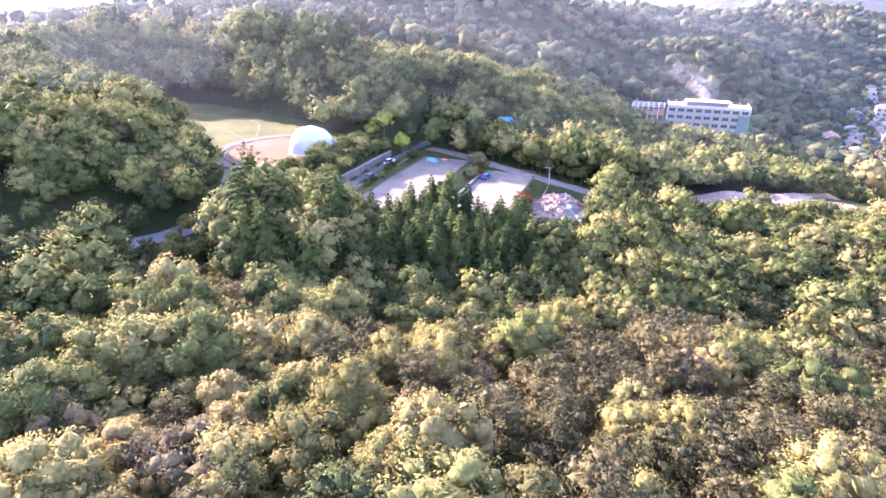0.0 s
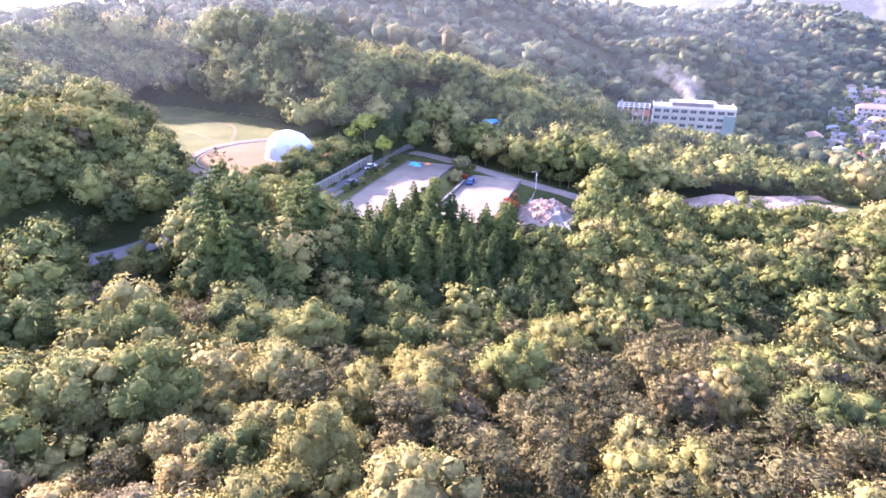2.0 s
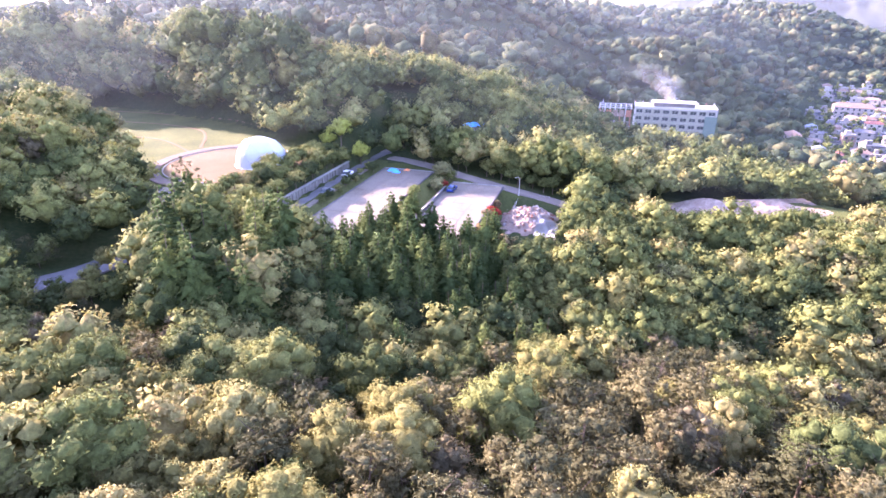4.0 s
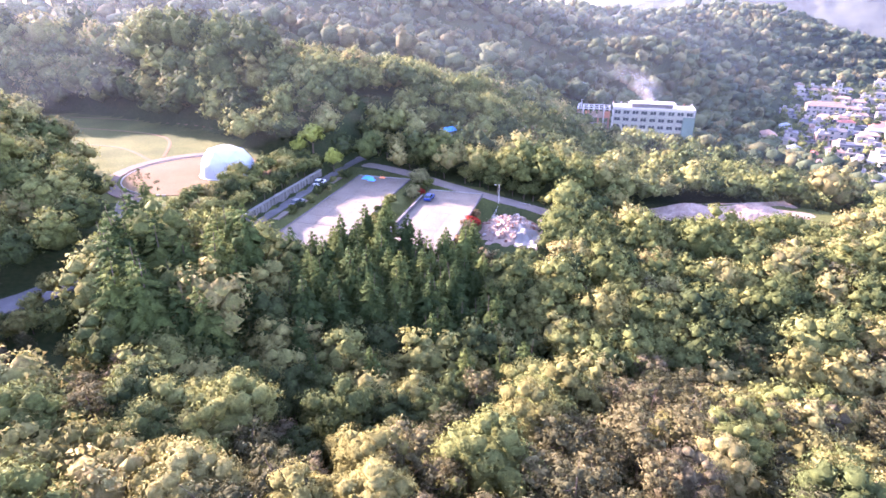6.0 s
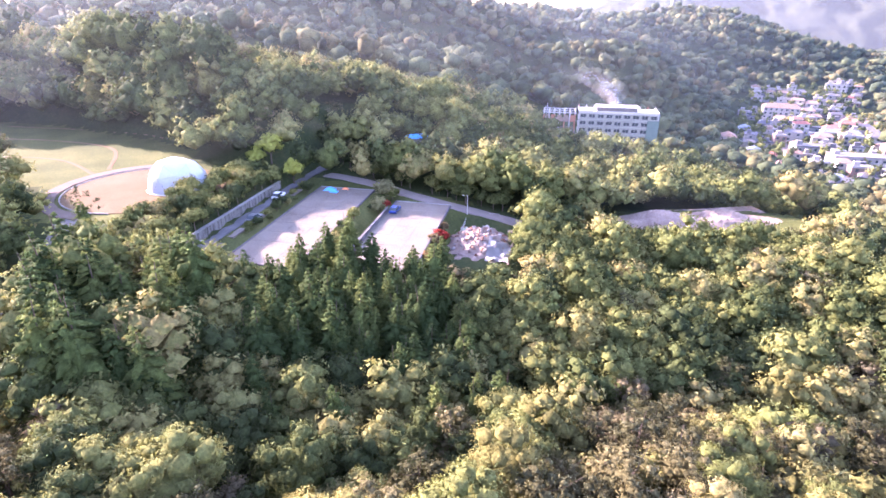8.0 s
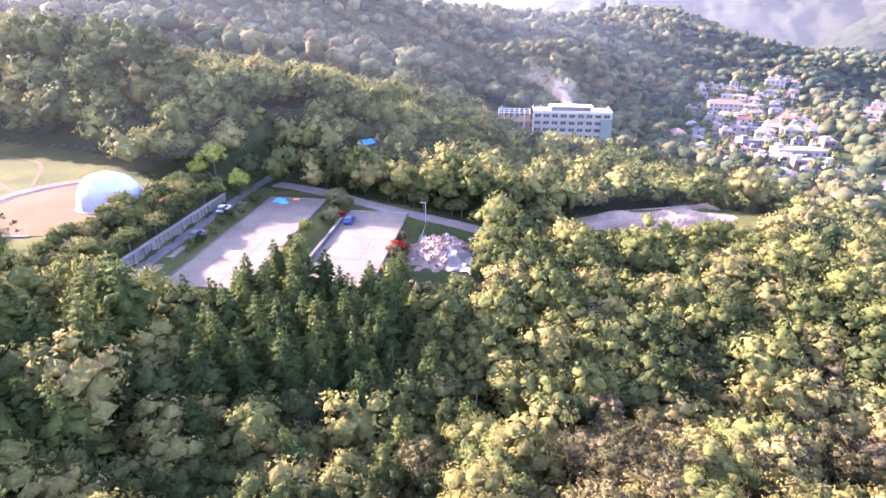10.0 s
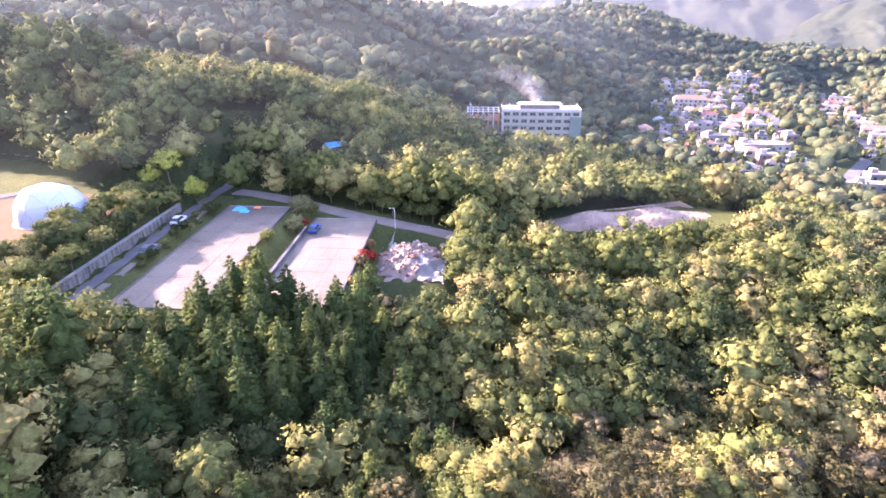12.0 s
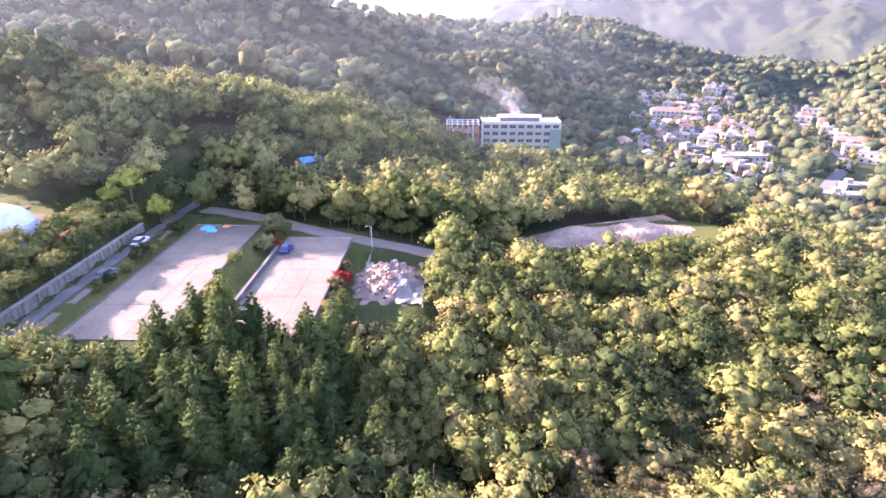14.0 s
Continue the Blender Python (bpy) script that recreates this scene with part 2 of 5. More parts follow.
def village_gap(x, y):
    """How far a place lies outside the village and its road."""
    d = (x - 258) * 0.75 - (y - 285) * 0.62
    main = 6 * (np.sin(x / 7.0) * np.cos(y / 6.0) > 0.6) + np.maximum(np.maximum(-52 - d, d - 44), np.maximum(240 - y, np.maximum(y - 490, np.maximum(x - 470, 240 - x))))
    side = along(x, y, [(p, q, 0) for p, q in VALLEY_ROAD])[0] - 10
    return np.minimum(main, side)


def land(x, y):
    x, y = np.asarray(x, float), np.asarray(y, float)
    a, b = np.tanh((x - 110) / 70), np.tanh((y - 150) / 120)
    z = -9.8 - 25.1 * a + 4.1 * b - 1.8 * a * b
    for hx, hy, rx, ry, h in NEAR_LAND + FAR_LAND + HILLS:
        z = z + h * np.exp(-(((x - hx) / rx) ** 2) - ((y - hy) / ry) ** 2)
    z = z + 0.8 * np.sin(x / 9.0 + 1.3 * np.sin(y / 13.0)) * np.cos(y / 11.0)
    rise = ease(np.maximum(300 - y, 0), 70) * ease(np.maximum(40 - village_gap(x, y), 0), 40)
    z = z + 14 * rise * (0.64 - np.abs(np.sin((0.3 * x + 0.95 * y) / 30 + 0.8 * np.sin(x / 62) + 0.35 * np.sin(y / 41))))
    u, v = uv(x, y)
    for gap, level, w in (
        (field_gap(x, y), 9.0, 9),
        (mound_gap(x, y), -6.0, 8),
        (rect(u, v, -19, -13.7, -26, 26), 4.45, 3),
        (rect(u, v, -26, -21.6, -30, 14), 6.9, 3),
        (rect(u, v, -13.7, 1.0, -27, 20), 3.9, 5),
        (rect(u, v, 7.2, 21, -27, 16), 2.9, 3),
        (rect(u, v, 24, 37, -9, 21), -0.9, 4),
        (rect(x, y, 112, 172, 276, 318), -17.2, 22),
        (np.maximum(rect(x, y, 205, 420, 150, 420), -60 - 0.75 * (x - 258) + 0.62 * (y - 285)), -36.5, 60),
    ):
        k = ease(np.maximum(gap, 0), w)
        z = z * (1 - k) + level * k
    side = [(p, q, -35.5) for p, q in VALLEY_ROAD]
    for line, half, w in ((side, 20, 40), (BACK_ROAD, 2.6, 4), (LOW_ROAD, 2.8, 5), (WALL_ROAD, 1.7, 1.5)):
        d, level = along(x, y, line)
        k = ease(np.maximum(d - half, 0), w)
        z = z * (1 - k) + (level - 0.06) * k
    return z


def spread(lo, hi, step, end_lo, end_hi):
    inner = list(np.arange(lo, hi + 0.1, step))
    s, a = step, inner[-1]
    while a < end_hi:
        s *= 1.13
        a += s
        inner.append(a)
    s, a = step, lo
    while a > end_lo:
        s *= 1.13
        a -= s
        inner.insert(0, a)
    return np.array(inner)


gx, gy = np.meshgrid(spread(-130, 160, 2.5, -4500, 4500), spread(-30, 300, 2.5, -4500, 4500))
gz = land(gx, gy)
ny, nx = gx.shape
me = bpy.data.meshes.new("ground")
verts = np.stack([gx, gy, gz], -1).reshape(-1, 3)
i = (np.arange(ny - 1)[:, None] * nx + np.arange(nx - 1)).ravel()
me.from_pydata(verts.tolist(), [], np.stack([i, i + 1, i + nx + 1, i + nx], -1).tolist())
me.polygons.foreach_set("use_smooth", np.ones(len(i), dtype=bool))
me.materials.append(m_soil)
me.materials.append(m_grass)
mid = verts[np.stack([i, i + nx + 1], -1)].mean(1)
mu, mv = uv(mid[:, 0], mid[:, 1])
grassy = (field_gap(mid[:, 0], mid[:, 1]) < -0.5) | (rect(mu, mv, -20, 24, -24, 24) < 1) | (mound_gap(mid[:, 0], mid[:, 1]) < 1)
me.polygons.foreach_set("material_index", grassy.astype(np.int32))
tagged(new("ground", me), "hilly forest floor of dark soil and grass", "ground", kind="structure")

# ---- trees ----


def cards(at, normal, size, slim=1.0, facing=None):
    """Leaf sprays: slender three-cornered faces at places, turned along normals."""
    n = len(at)
    nm = unit(normal)
    a = unit(np.cross(nm, rng.normal(size=(n, 3))))
    b = np.cross(nm, a)
    s = (size * rng.uniform(0.6, 1.3, n))[:, None]
    k = 0.3 * nm * s
    out = np.stack([at - a * s - k, at + a * s * 0.7 - b * s * slim * 0.75, at + a * s * 0.7 + b * s * slim * 0.75], 1)
    face = unit(nm if facing is None else unit(facing) + 0.13 * nm)
    return np.concatenate([out, np.repeat(face[:, None], 3, 1)], 1)


def blob(centre, radii, rings=4, segs=7, rough=0.15):
    """The dense inside of a crown: a lumpy closed form."""
    th, ph = np.linspace(0.02, np.pi - 0.02, rings + 1), np.linspace(0, 2 * np.pi, segs + 1)
    g = np.stack([np.sin(th)[:, None] * np.cos(ph), np.sin(th)[:, None] * np.sin(ph), np.cos(th)[:, None] + 0 * ph], -1)
    lump = 1 + rough * rng.normal(size=(rings + 1, segs + 1, 1))
    lump[:, -1] = lump[:, 0]
    f = g.copy()
    g = g * lump * radii + centre
    both = []
    for q in (g, f):
        one, two = np.stack([q[1:, :-1], q[1:, 1:], q[:-1, 1:]], 2), np.stack([q[1:, :-1], q[:-1, 1:], q[:-1, :-1]], 2)
        both.append(np.concatenate([one.reshape(-1, 3, 3), two.reshape(-1, 3, 3)]))
    return np.concatenate(both, 1)


def broadleaf(height, radius, clumps, per, size, core=0.6, slim=0.85, rings=2, segs=5):
    """Crown of rounded leaf masses over an ellipsoid, with loose sprays on each; returns its faces."""
    c = np.array([0, 0, height * 0.62])
    rad = np.array([radius, radius, height * 0.37])
    k = np.arange(clumps) + rng.uniform(-0.3, 0.3, clumps)
    z = 1 - 1.45 * (k + 0.5) / clumps
    turn = k * 2.39996 + rng.normal(size=clumps) * 0.3
    q = np.sqrt(np.clip(1 - z * z, 0, 1))
    d = np.stack([np.cos(turn) * q, np.sin(turn) * q, z], -1)
    centres = c + d * rad * rng.uniform(0.50, 0.90, (clumps, 1))
    cr = radius * rng.uniform(0.22, 0.40, clumps) * (30 / max(clumps, 9)) ** 0.45
    out = [blob(c - [0, 0, 0.04 * height], rad * core, 3, 6, 0.07)]
    outward = unit((centres - c) / rad)
    for at, r, o in zip(centres, cr, outward):
        mass = blob(at, r * np.array([0.66, 0.66, 0.56]), rings, segs, 0.13)
        mass[:, 3:] = 0.85 * mass[:, 3:] + 0.35 * o
        out.append(mass)
    if per:
        dd = unit(rng.normal(size=(clumps, per, 3)) + 0.8 * d[:, None] + [0, 0, 0.3])
        at = centres[:, None] + dd * cr[:, None, None] * rng.uniform(0.76, 1.16, (clumps, per, 1)) * [1, 1, 0.85]
        nm = dd + 0.5 * rng.normal(size=dd.shape)
        face = 0.85 * dd + 0.35 * outward[:, None]
        out.append(cards(at.reshape(-1, 3), nm.reshape(-1, 3), size, slim, face.reshape(-1, 3)))
    return np.concatenate(out)


def pine(height, radius, clumps, per, size):
    """Crown of flat needle cushions on spreading boughs."""
    h = np.sort(rng.uniform(0.45, 1.0, clumps))
    reach = radius * np.sqrt(np.clip(1.12 - h, 0.03, 1)) * 1.45 * rng.uniform(0.35, 1.0, clumps)
    a = rng.uniform(0, 2 * np.pi, clumps)
    centres = np.stack([np.cos(a) * reach, np.sin(a) * reach, h * height * 0.97], -1)
    cr = radius * rng.uniform(0.24, 0.42, clumps)
    mid = np.array([0, 0, height * 0.62])
    out = []
    for at, r in zip(centres, cr):
        cushion = blob(at, r * np.array([0.42, 0.42, 0.18]), 2, 4, 0.16)
        cushion[:, 3:] = cushion[:, 3:] + 0.4 * unit(at - mid) + [0, 0, 0.2]
        out.append(cushion)
    dd = unit(rng.normal(size=(clumps, per, 3)) + [0, 0, 0.5])
    at = centres[:, None] + dd * cr[:, None, None] * rng.uniform(0.5, 1.12, (clumps, per, 1)) * [1, 1, 0.48]
    nm = dd * [1, 1, 1.4] + 0.5 * rng.normal(size=dd.shape)
    face = dd + 0.5 * unit(at - mid) + [0, 0, 0.2]
    out.append(cards(at.reshape(-1, 3), nm.reshape(-1, 3), size, 0.45, face.reshape(-1, 3)))
    return np.concatenate(out)


def larch(height, radius, whorls, per, size, core=True):
    """Tall tapering crown of drooping boughs in whorls, with gaps between them."""
    out = [blob(np.array([0, 0, height * 0.45]), np.array([radius * 0.34, radius * 0.34, height * 0.36]), 4, 6, 0.12)] if core else []
    lean = rng.normal(size=2) * 0.03 * height
    for k in range(whorls):
        f = k / (whorls - 1)
        z = height * (0.10 + 0.86 * f)
        reach = radius * (1 - f ** 1.9) ** 0.8 * rng.uniform(0.75, 1.12) + 0.3
        arms = max(3, round(6.6 - 3 * f))
        turn = rng.uniform(0, 6.3)
        for j in range(arms):
            a = turn + 2 * np.pi * j / arms + rng.normal() * 0.25
            n = reach * rng.uniform(0.7, 1.15)
            way, side = np.array([np.cos(a), np.sin(a), 0.0]), np.array([-np.sin(a), np.cos(a), 0.0])
            base = np.array([lean[0] * f * f, lean[1] * f * f, z])
            bough = blob(np.zeros(3), np.array([0.45 * n, 0.24 * n + 0.08, 0.12 * n + 0.10]), 2, 4, 0.16)
            turned = np.stack([way * 0.94 - [0, 0, 0.34], side, way * 0.34 + [0, 0, 0.94]])
            bough = bough @ turned
            bough[:, :3] += base + way * 0.52 * n - [0, 0, 0.16 * n]
            bough[:, 3:] += 0.7 * way + [0, 0, 0.25]
            out.append(bough)
            m = max(3, int(per * (1 - 0.6 * f)))
            t, w = np.sqrt(rng.uniform(0.15, 1.2, m)) * n, rng.normal(size=m) * 0.24 * n
            at = base + way * t[:, None] + side * w[:, None] + np.array([0, 0, 1.0]) * (-0.3 * t + 0.1 * n + rng.normal(size=m) * 0.12)[:, None]
            nm = way * 0.5 + [0, 0, 0.8] + 0.4 * rng.normal(size=(m, 3))
            out.append(cards(at, nm, size, 0.55, np.repeat((way + [0, 0, 0.55])[None], m, 0) + 0.3 * rng.normal(size=(m, 3))))
    return np.concatenate(out)


def trunk_mesh(height, girth, limbs, reach, top):
    """Tapered, slightly bent trunk with limbs that rise into the crown."""
    bm = bmesh.new()
    bend = rng.normal(size=2) * 0.02 * height
    line = [(bend[0] * f * f, bend[1] * f * f, -0.6 + (top * height + 0.6) * f) for f in (0, 0.25, 0.5, 0.75, 1)]
    tube(bm, line, [girth * q for q in (1.25, 0.9, 0.72, 0.5, 0.2)], 7)
    for k in range(limbs):
        f = 0.35 + 0.55 * k / max(limbs - 1, 1)
        a = k * 2.4 + rng.uniform(0, 0.8)
        z = top * height * f
        b = (bend[0] * f * f, bend[1] * f * f, z)
        tip = (b[0] + math.cos(a) * reach * 0.8, b[1] + math.sin(a) * reach * 0.8, z + height * 0.16)
        half = ((b[0] + tip[0]) / 2, (b[1] + tip[1]) / 2, (b[2] + tip[2]) / 2 - 0.2)
        tube(bm, [b, half, tip], [girth * 0.4, girth * 0.26, girth * 0.08], 5)
    return bm


def kinds(count, name, crown, mat, size_range, radius_share, label, group, limbs, girth, top):
    """Some different trees of one kind, each with trunk and crown."""
    made = []
    for k in range(count):
        h = size_range[0] + (size_range[1] - size_range[0]) * k / max(count - 1, 1)
        r = h * radius_share * rng.uniform(0.88, 1.12)
        t = thing(name, label, "tree", group=group)
        part("trunk", trunk_mesh(h, girth * h, limbs, r, top), m_bark, t)
        c = new("crown", leaves("crown", crown(h, r), mat))
        c.parent = t
        made.append(t)
    return made


pale_trees = kinds(7, "broadleaf_tree", lambda h, r: broadleaf(h, r, 34, 104, 0.145, 0.62, 0.6, 3, 5), m_pale, (7.5, 11.5), 0.31, "pale yellow-green broadleaf tree with a rounded clumpy crown", "trees of the near slope", 6, 0.017, 0.62)
green_trees = kinds(7, "broadleaf_tree", lambda h, r: broadleaf(h, r, 30, 84, 0.17, 0.62, 0.65, 3, 5), m_green, (8.0, 12.5), 0.34, "green broadleaf tree with a dense rounded crown", "trees of the valley", 6, 0.017, 0.62)
pines = kinds(6, "pine_tree", lambda h, r: pine(h, r, 58, 34, 0.20), m_pine, (8.0, 11.0), 0.31, "brownish-green pine with flat layered needle boughs", "pines of the near slope", 7, 0.016, 0.92)
larches = kinds(6, "larch_tree", lambda h, r: larch(h, r, 19, 24, 0.21), m_fir, (12.5, 15.5), 0.235, "tall green larch with a loose crown of drooping branches", "tall conifers below the car park", 0, 0.011, 0.97)
umber_trees = kinds(4, "broadleaf_tree", lambda h, r: broadleaf(h, r, 28, 90, 0.12, 0.5, 0.5), m_umber, (6.5, 10.0), 0.31, "brownish thin-leaved tree turning for autumn", "browned trees of the near slope", 8, 0.017, 0.75)


def clear_of(x, y, pad=0.0):
    """Whether a tree may stand at a place: off the lots, roads, fields, buildings and the village."""
    u, v = uv(x, y)
    gap = np.minimum.reduce([
        field_gap(x, y) + 3.0 * (y > 172), mound_gap(x, y), rect(u, v, -21.5, 24, -25, 19), rect(u, v, -20, 2, -38, -20), rect(u, v, 18, 39, -19, 22),
        along(x, y, BACK_ROAD[1:])[0] - 1.6, along(x, y, LOW_ROAD)[0] - 2.0, rect(u, v, -33, -21, -33, 18),
        rect(x, y, 84, 172, 253, 330), village_gap(x, y), np.hypot(x - 20, y - 184) - 6.0, np.hypot(x + 20, y - 166) - 5.0,
    ])
    return gap > pad


def scatter(x0, x1, y0, y1, step):
    """Places on a jittered net."""
    a, b = np.meshgrid(np.arange(x0, x1, step), np.arange(y0, y1, step * 0.87))
    a = a + (np.arange(a.shape[0]) % 2)[:, None] * step / 2
    a = a.ravel() + rng.uniform(-0.33, 0.33, a.size) * step
    b = b.ravel() + rng.uniform(-0.33, 0.33, b.size) * step
    return a, b


def larch_ground(x, y):
    """The stand of tall conifers below the car park, and a looser one beside the valley road."""
    mixed = np.sin(x * 1.7 + y * 0.9) + np.sin(y * 1.3 - x * 0.6)
    return ((np.abs(x - 3) < 17) & (np.abs(y - 99) < 13)) | ((np.abs(x + 29) < 10) & (np.abs(y - 90) < 12) & (x > -0.43 * y) & (mixed < 1.5)) | ((np.abs(x - 2) < 20) & (np.abs(y - 80) < 7) & (mixed < -0.5))


def sort_at(x, y):
    """What grows at a place: 0 pale, 1 green broadleaf, 2 pine, 3 larch, 4 browned."""
    patch = np.sin(x / 8.3 + 1.1) * np.cos(y / 7.1 + 0.4) + 0.6 * np.sin((x + y) / 5.1)
    r = rng.uniform(size=np.shape(x))
    near = y < 63.5 + 0.33 * np.clip(x, -16, 60)
    pines_here = np.exp(-(((x - 28) / 22) ** 2) - ((y - 42) / 18) ** 2) * 1.25 + 0.3 * patch + rng.normal(size=np.shape(x)) * 0.3 > 0.62
    out = np.where(near, np.where(pines_here, 2, np.where(r < np.where(x < 4, 0.70, 0.56), 0, np.where(r < 0.82, 1, np.where(r < 0.93, 4, 2)))), np.where(r < 0.84, 1, np.where(r < 0.90, 0, np.where(r < 0.96, 2, 4))))
    return np.where(larch_ground(x, y), 3, out)


def growth(x, y):
    """Lower trees in front of the valley road and towards the field, slighter ones on the western knoll."""
    d = along(x, y, LOW_ROAD)[0]
    front = (d < 9) & (x < -38) & (y < 93 - 0.55 * (x + 48))
    out = np.where((x < -46) & (y > 90) & (y < 135), 0.86, 1.0)
    out = np.where((x > -46) & (x < -33) & (y > 99) & (y < 138), 0.5, out)
    out = np.where((np.abs(x + 30) < 11) & (np.abs(y - 89) < 13), 1.2, out)
    out = np.where((x < -0.435 * y) & (x > -0.68 * y) & (y > 70) & (y < 93), 0.5, out)
    out = np.where((np.abs(x - 3) < 17) & (np.abs(y - 99) < 14), 0.92, out)
    out = np.where((field_gap(x, y) < 15) & (y > 186) & (x < -34), 1.5, out)
    return np.where(front, 0.45, out)


stock = {0: pale_trees, 1: green_trees, 2: pines, 3: larches, 4: umber_trees}
sx, sy = scatter(-75, 105, 8, 128, 4.6)
cx, cy = scatter(-14, 20, 86, 112, 4.6)
dx, dy = scatter(-37, -20, 79, 102, 5.6)
sx, sy = np.r_[sx, cx, dx], np.r_[sy, cy, dy]
ok = clear_of(sx, sy, 1.5) & (np.abs(sx - 8) < 30 + 0.68 * sy)
sx, sy = sx[ok], sy[ok]
order = np.argsort(np.hypot(sx - 8, sy - 25))
sx, sy = sx[order], sy[order]
sz, sk = land(sx, sy), sort_at(sx, sy)
used, left = dict.fromkeys(stock, 0), []
for x, y, z, k in zip(sx, sy, sz, sk):
    k = int(k)
    if used[k] >= {0: 90, 1: 85, 2: 105, 3: 150, 4: 36}[k]:
        left.append((x, y, z, k))
        continue
    kin = stock[k]
    s = (rng.uniform(0.78, 1.08) if k == 3 else rng.uniform(0.85, 1.15)) * float(growth(x, y))
    m = pose(x, y, z, rng.normal() * 2, rng.normal() * 2, rng.uniform(0, 360)) @ Matrix.Diagonal((s * rng.uniform(0.92, 1.1), s * rng.uniform(0.92, 1.1), s, 1))
    t = copy_thing(kin[int(rng.integers(len(kin)))], m)
    used[k] += 1
for kin in stock.values():
    for k, t in enumerate(kin):
        x, y = 60 + 7 * k, 20 - 4 * k
        t.matrix_basis = pose(x, y, float(land(x, y)), 0, 0, 40 * k)


def woodland(name, label, xs, ys, sorts, detail):
    """Trees too many to count, one mesh for each foliage: smaller detail the farther off they stand."""
    zs = land(xs, ys)
    sorts = np.where((sorts == 4) & (4 not in detail), 0, sorts)
    mats = {0: m_wood_pale, 1: m_wood_green, 2: m_wood_pine, 3: m_wood_fir, 4: m_wood_umber}
    for k, plan in detail.items():
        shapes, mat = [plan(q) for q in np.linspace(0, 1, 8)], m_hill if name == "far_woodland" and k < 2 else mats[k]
        pts, tint = [], []
        for x, y, z in zip(xs[sorts == k], ys[sorts == k], zs[sorts == k]):
            f = shapes[int(rng.integers(8))]
            a, s = rng.uniform(0, 2 * np.pi), rng.uniform(0.8, 1.2) * float(growth(x, y))
            c, d = np.cos(a) * s, np.sin(a) * s
            g = f @ np.array([[c, d, 0], [-d, c, 0], [0, 0, s]])
            g[:, :3] += [x, y, z]
            pts.append(g)
            tint.append(np.full(len(f), rng.uniform()))
        if pts:
            tagged(new(name, leaves(name, np.concatenate(pts), mat, np.concatenate(tint))), label, "trees", kind="stuff")


left = np.array(left).reshape(-1, 4)
woodland("valley_woodland", "dense broadleaf wood of the near valley", left[:, 0], left[:, 1], left[:, 3].astype(int), {
    0: lambda q: broadleaf(8 + 3.5 * q, 3.4, 17, 34, 0.26, 0.62), 1: lambda q: broadleaf(8.5 + 4 * q, 3.8, 17, 34, 0.28, 0.62), 4: lambda q: broadleaf(7 + 3 * q, 3.0, 16, 36, 0.22, 0.5),
    2: lambda q: pine(8 + 3 * q, 3.0, 28, 16, 0.32), 3: lambda q: larch(11 + 4 * q, 2.9, 14, 7, 0.34)})
mx_, my_ = scatter(-170, 215, 40, 262, 5.7)
ok = clear_of(mx_, my_, 1.5) & ((my_ > 128) | (np.abs(mx_ - 15) > 90)) & (mx_ > -45 - 0.72 * my_) & (mx_ < 60 + 1.2 * my_)
mx_, my_ = mx_[ok], my_[ok]
woodland("woodland", "dense mixed woodland on the slopes round the car park", mx_, my_, sort_at(mx_, np.maximum(my_, 100)), {
    0: lambda q: broadleaf(7.5 + 4 * q, 3.7, 11, 15, 0.40, 0.68, 0.85, 2, 4), 1: lambda q: broadleaf(8 + 4.5 * q, 4.0, 11, 15, 0.42, 0.68, 0.85, 2, 4),
    2: lambda q: pine(8 + 4 * q, 3.4, 15, 10, 0.45)})
fx, fy = scatter(-330, 900, 262, 800, 10.3)
ok = clear_of(fx, fy, 2) & ((fy < 680) | (fx > 250)) & (fx < 60 + 1.65 * fy) & (fx > -60 - 0.65 * fy)
sx2, sy2 = scatter(215, 520, 120, 262, 8.0)
ok2 = clear_of(sx2, sy2, 2)
fx, fy = np.r_[fx[ok], sx2[ok2]], np.r_[fy[ok], sy2[ok2]]
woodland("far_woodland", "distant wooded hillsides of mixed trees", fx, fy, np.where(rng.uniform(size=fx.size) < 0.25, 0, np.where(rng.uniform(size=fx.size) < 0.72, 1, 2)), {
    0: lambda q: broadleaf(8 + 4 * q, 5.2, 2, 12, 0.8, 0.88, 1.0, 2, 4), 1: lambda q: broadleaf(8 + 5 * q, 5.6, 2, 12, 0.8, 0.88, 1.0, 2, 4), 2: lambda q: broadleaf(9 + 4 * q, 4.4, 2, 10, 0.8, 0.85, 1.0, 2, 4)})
bx_, by_ = scatter(-75, 85, -45, 9, 8.0)
woodland("near_woodland", "mixed woodland behind the slope", bx_, by_, np.where(rng.uniform(size=bx_.size) < 0.6, 0, 2), {
    0: lambda q: broadleaf(8 + 3 * q, 4.4, 8, 7, 0.5), 2: lambda q: pine(8 + 3 * q, 4.2, 10, 7, 0.5)})

# ---- hedge, shrubs and single trees round the yards ----


def shrub_kinds(count, name, mat, lo, hi, label, group, wide=0.5, tree=False):
    made = []
    for k in range(count):
        h = lo + (hi - lo) * k / max(count - 1, 1)
        t = thing(name, label, "tree" if tree else "shrub", group=group)
        part("trunk", trunk_mesh(h, 0.03 * h, 4, h * wide * 0.8, 0.6), m_bark, t)
        c = new("crown", leaves("crown", broadleaf(h, h * wide, 18, 30, 0.03 * h + 0.06), mat))
        c.parent = t
        made.append(t)
    return made


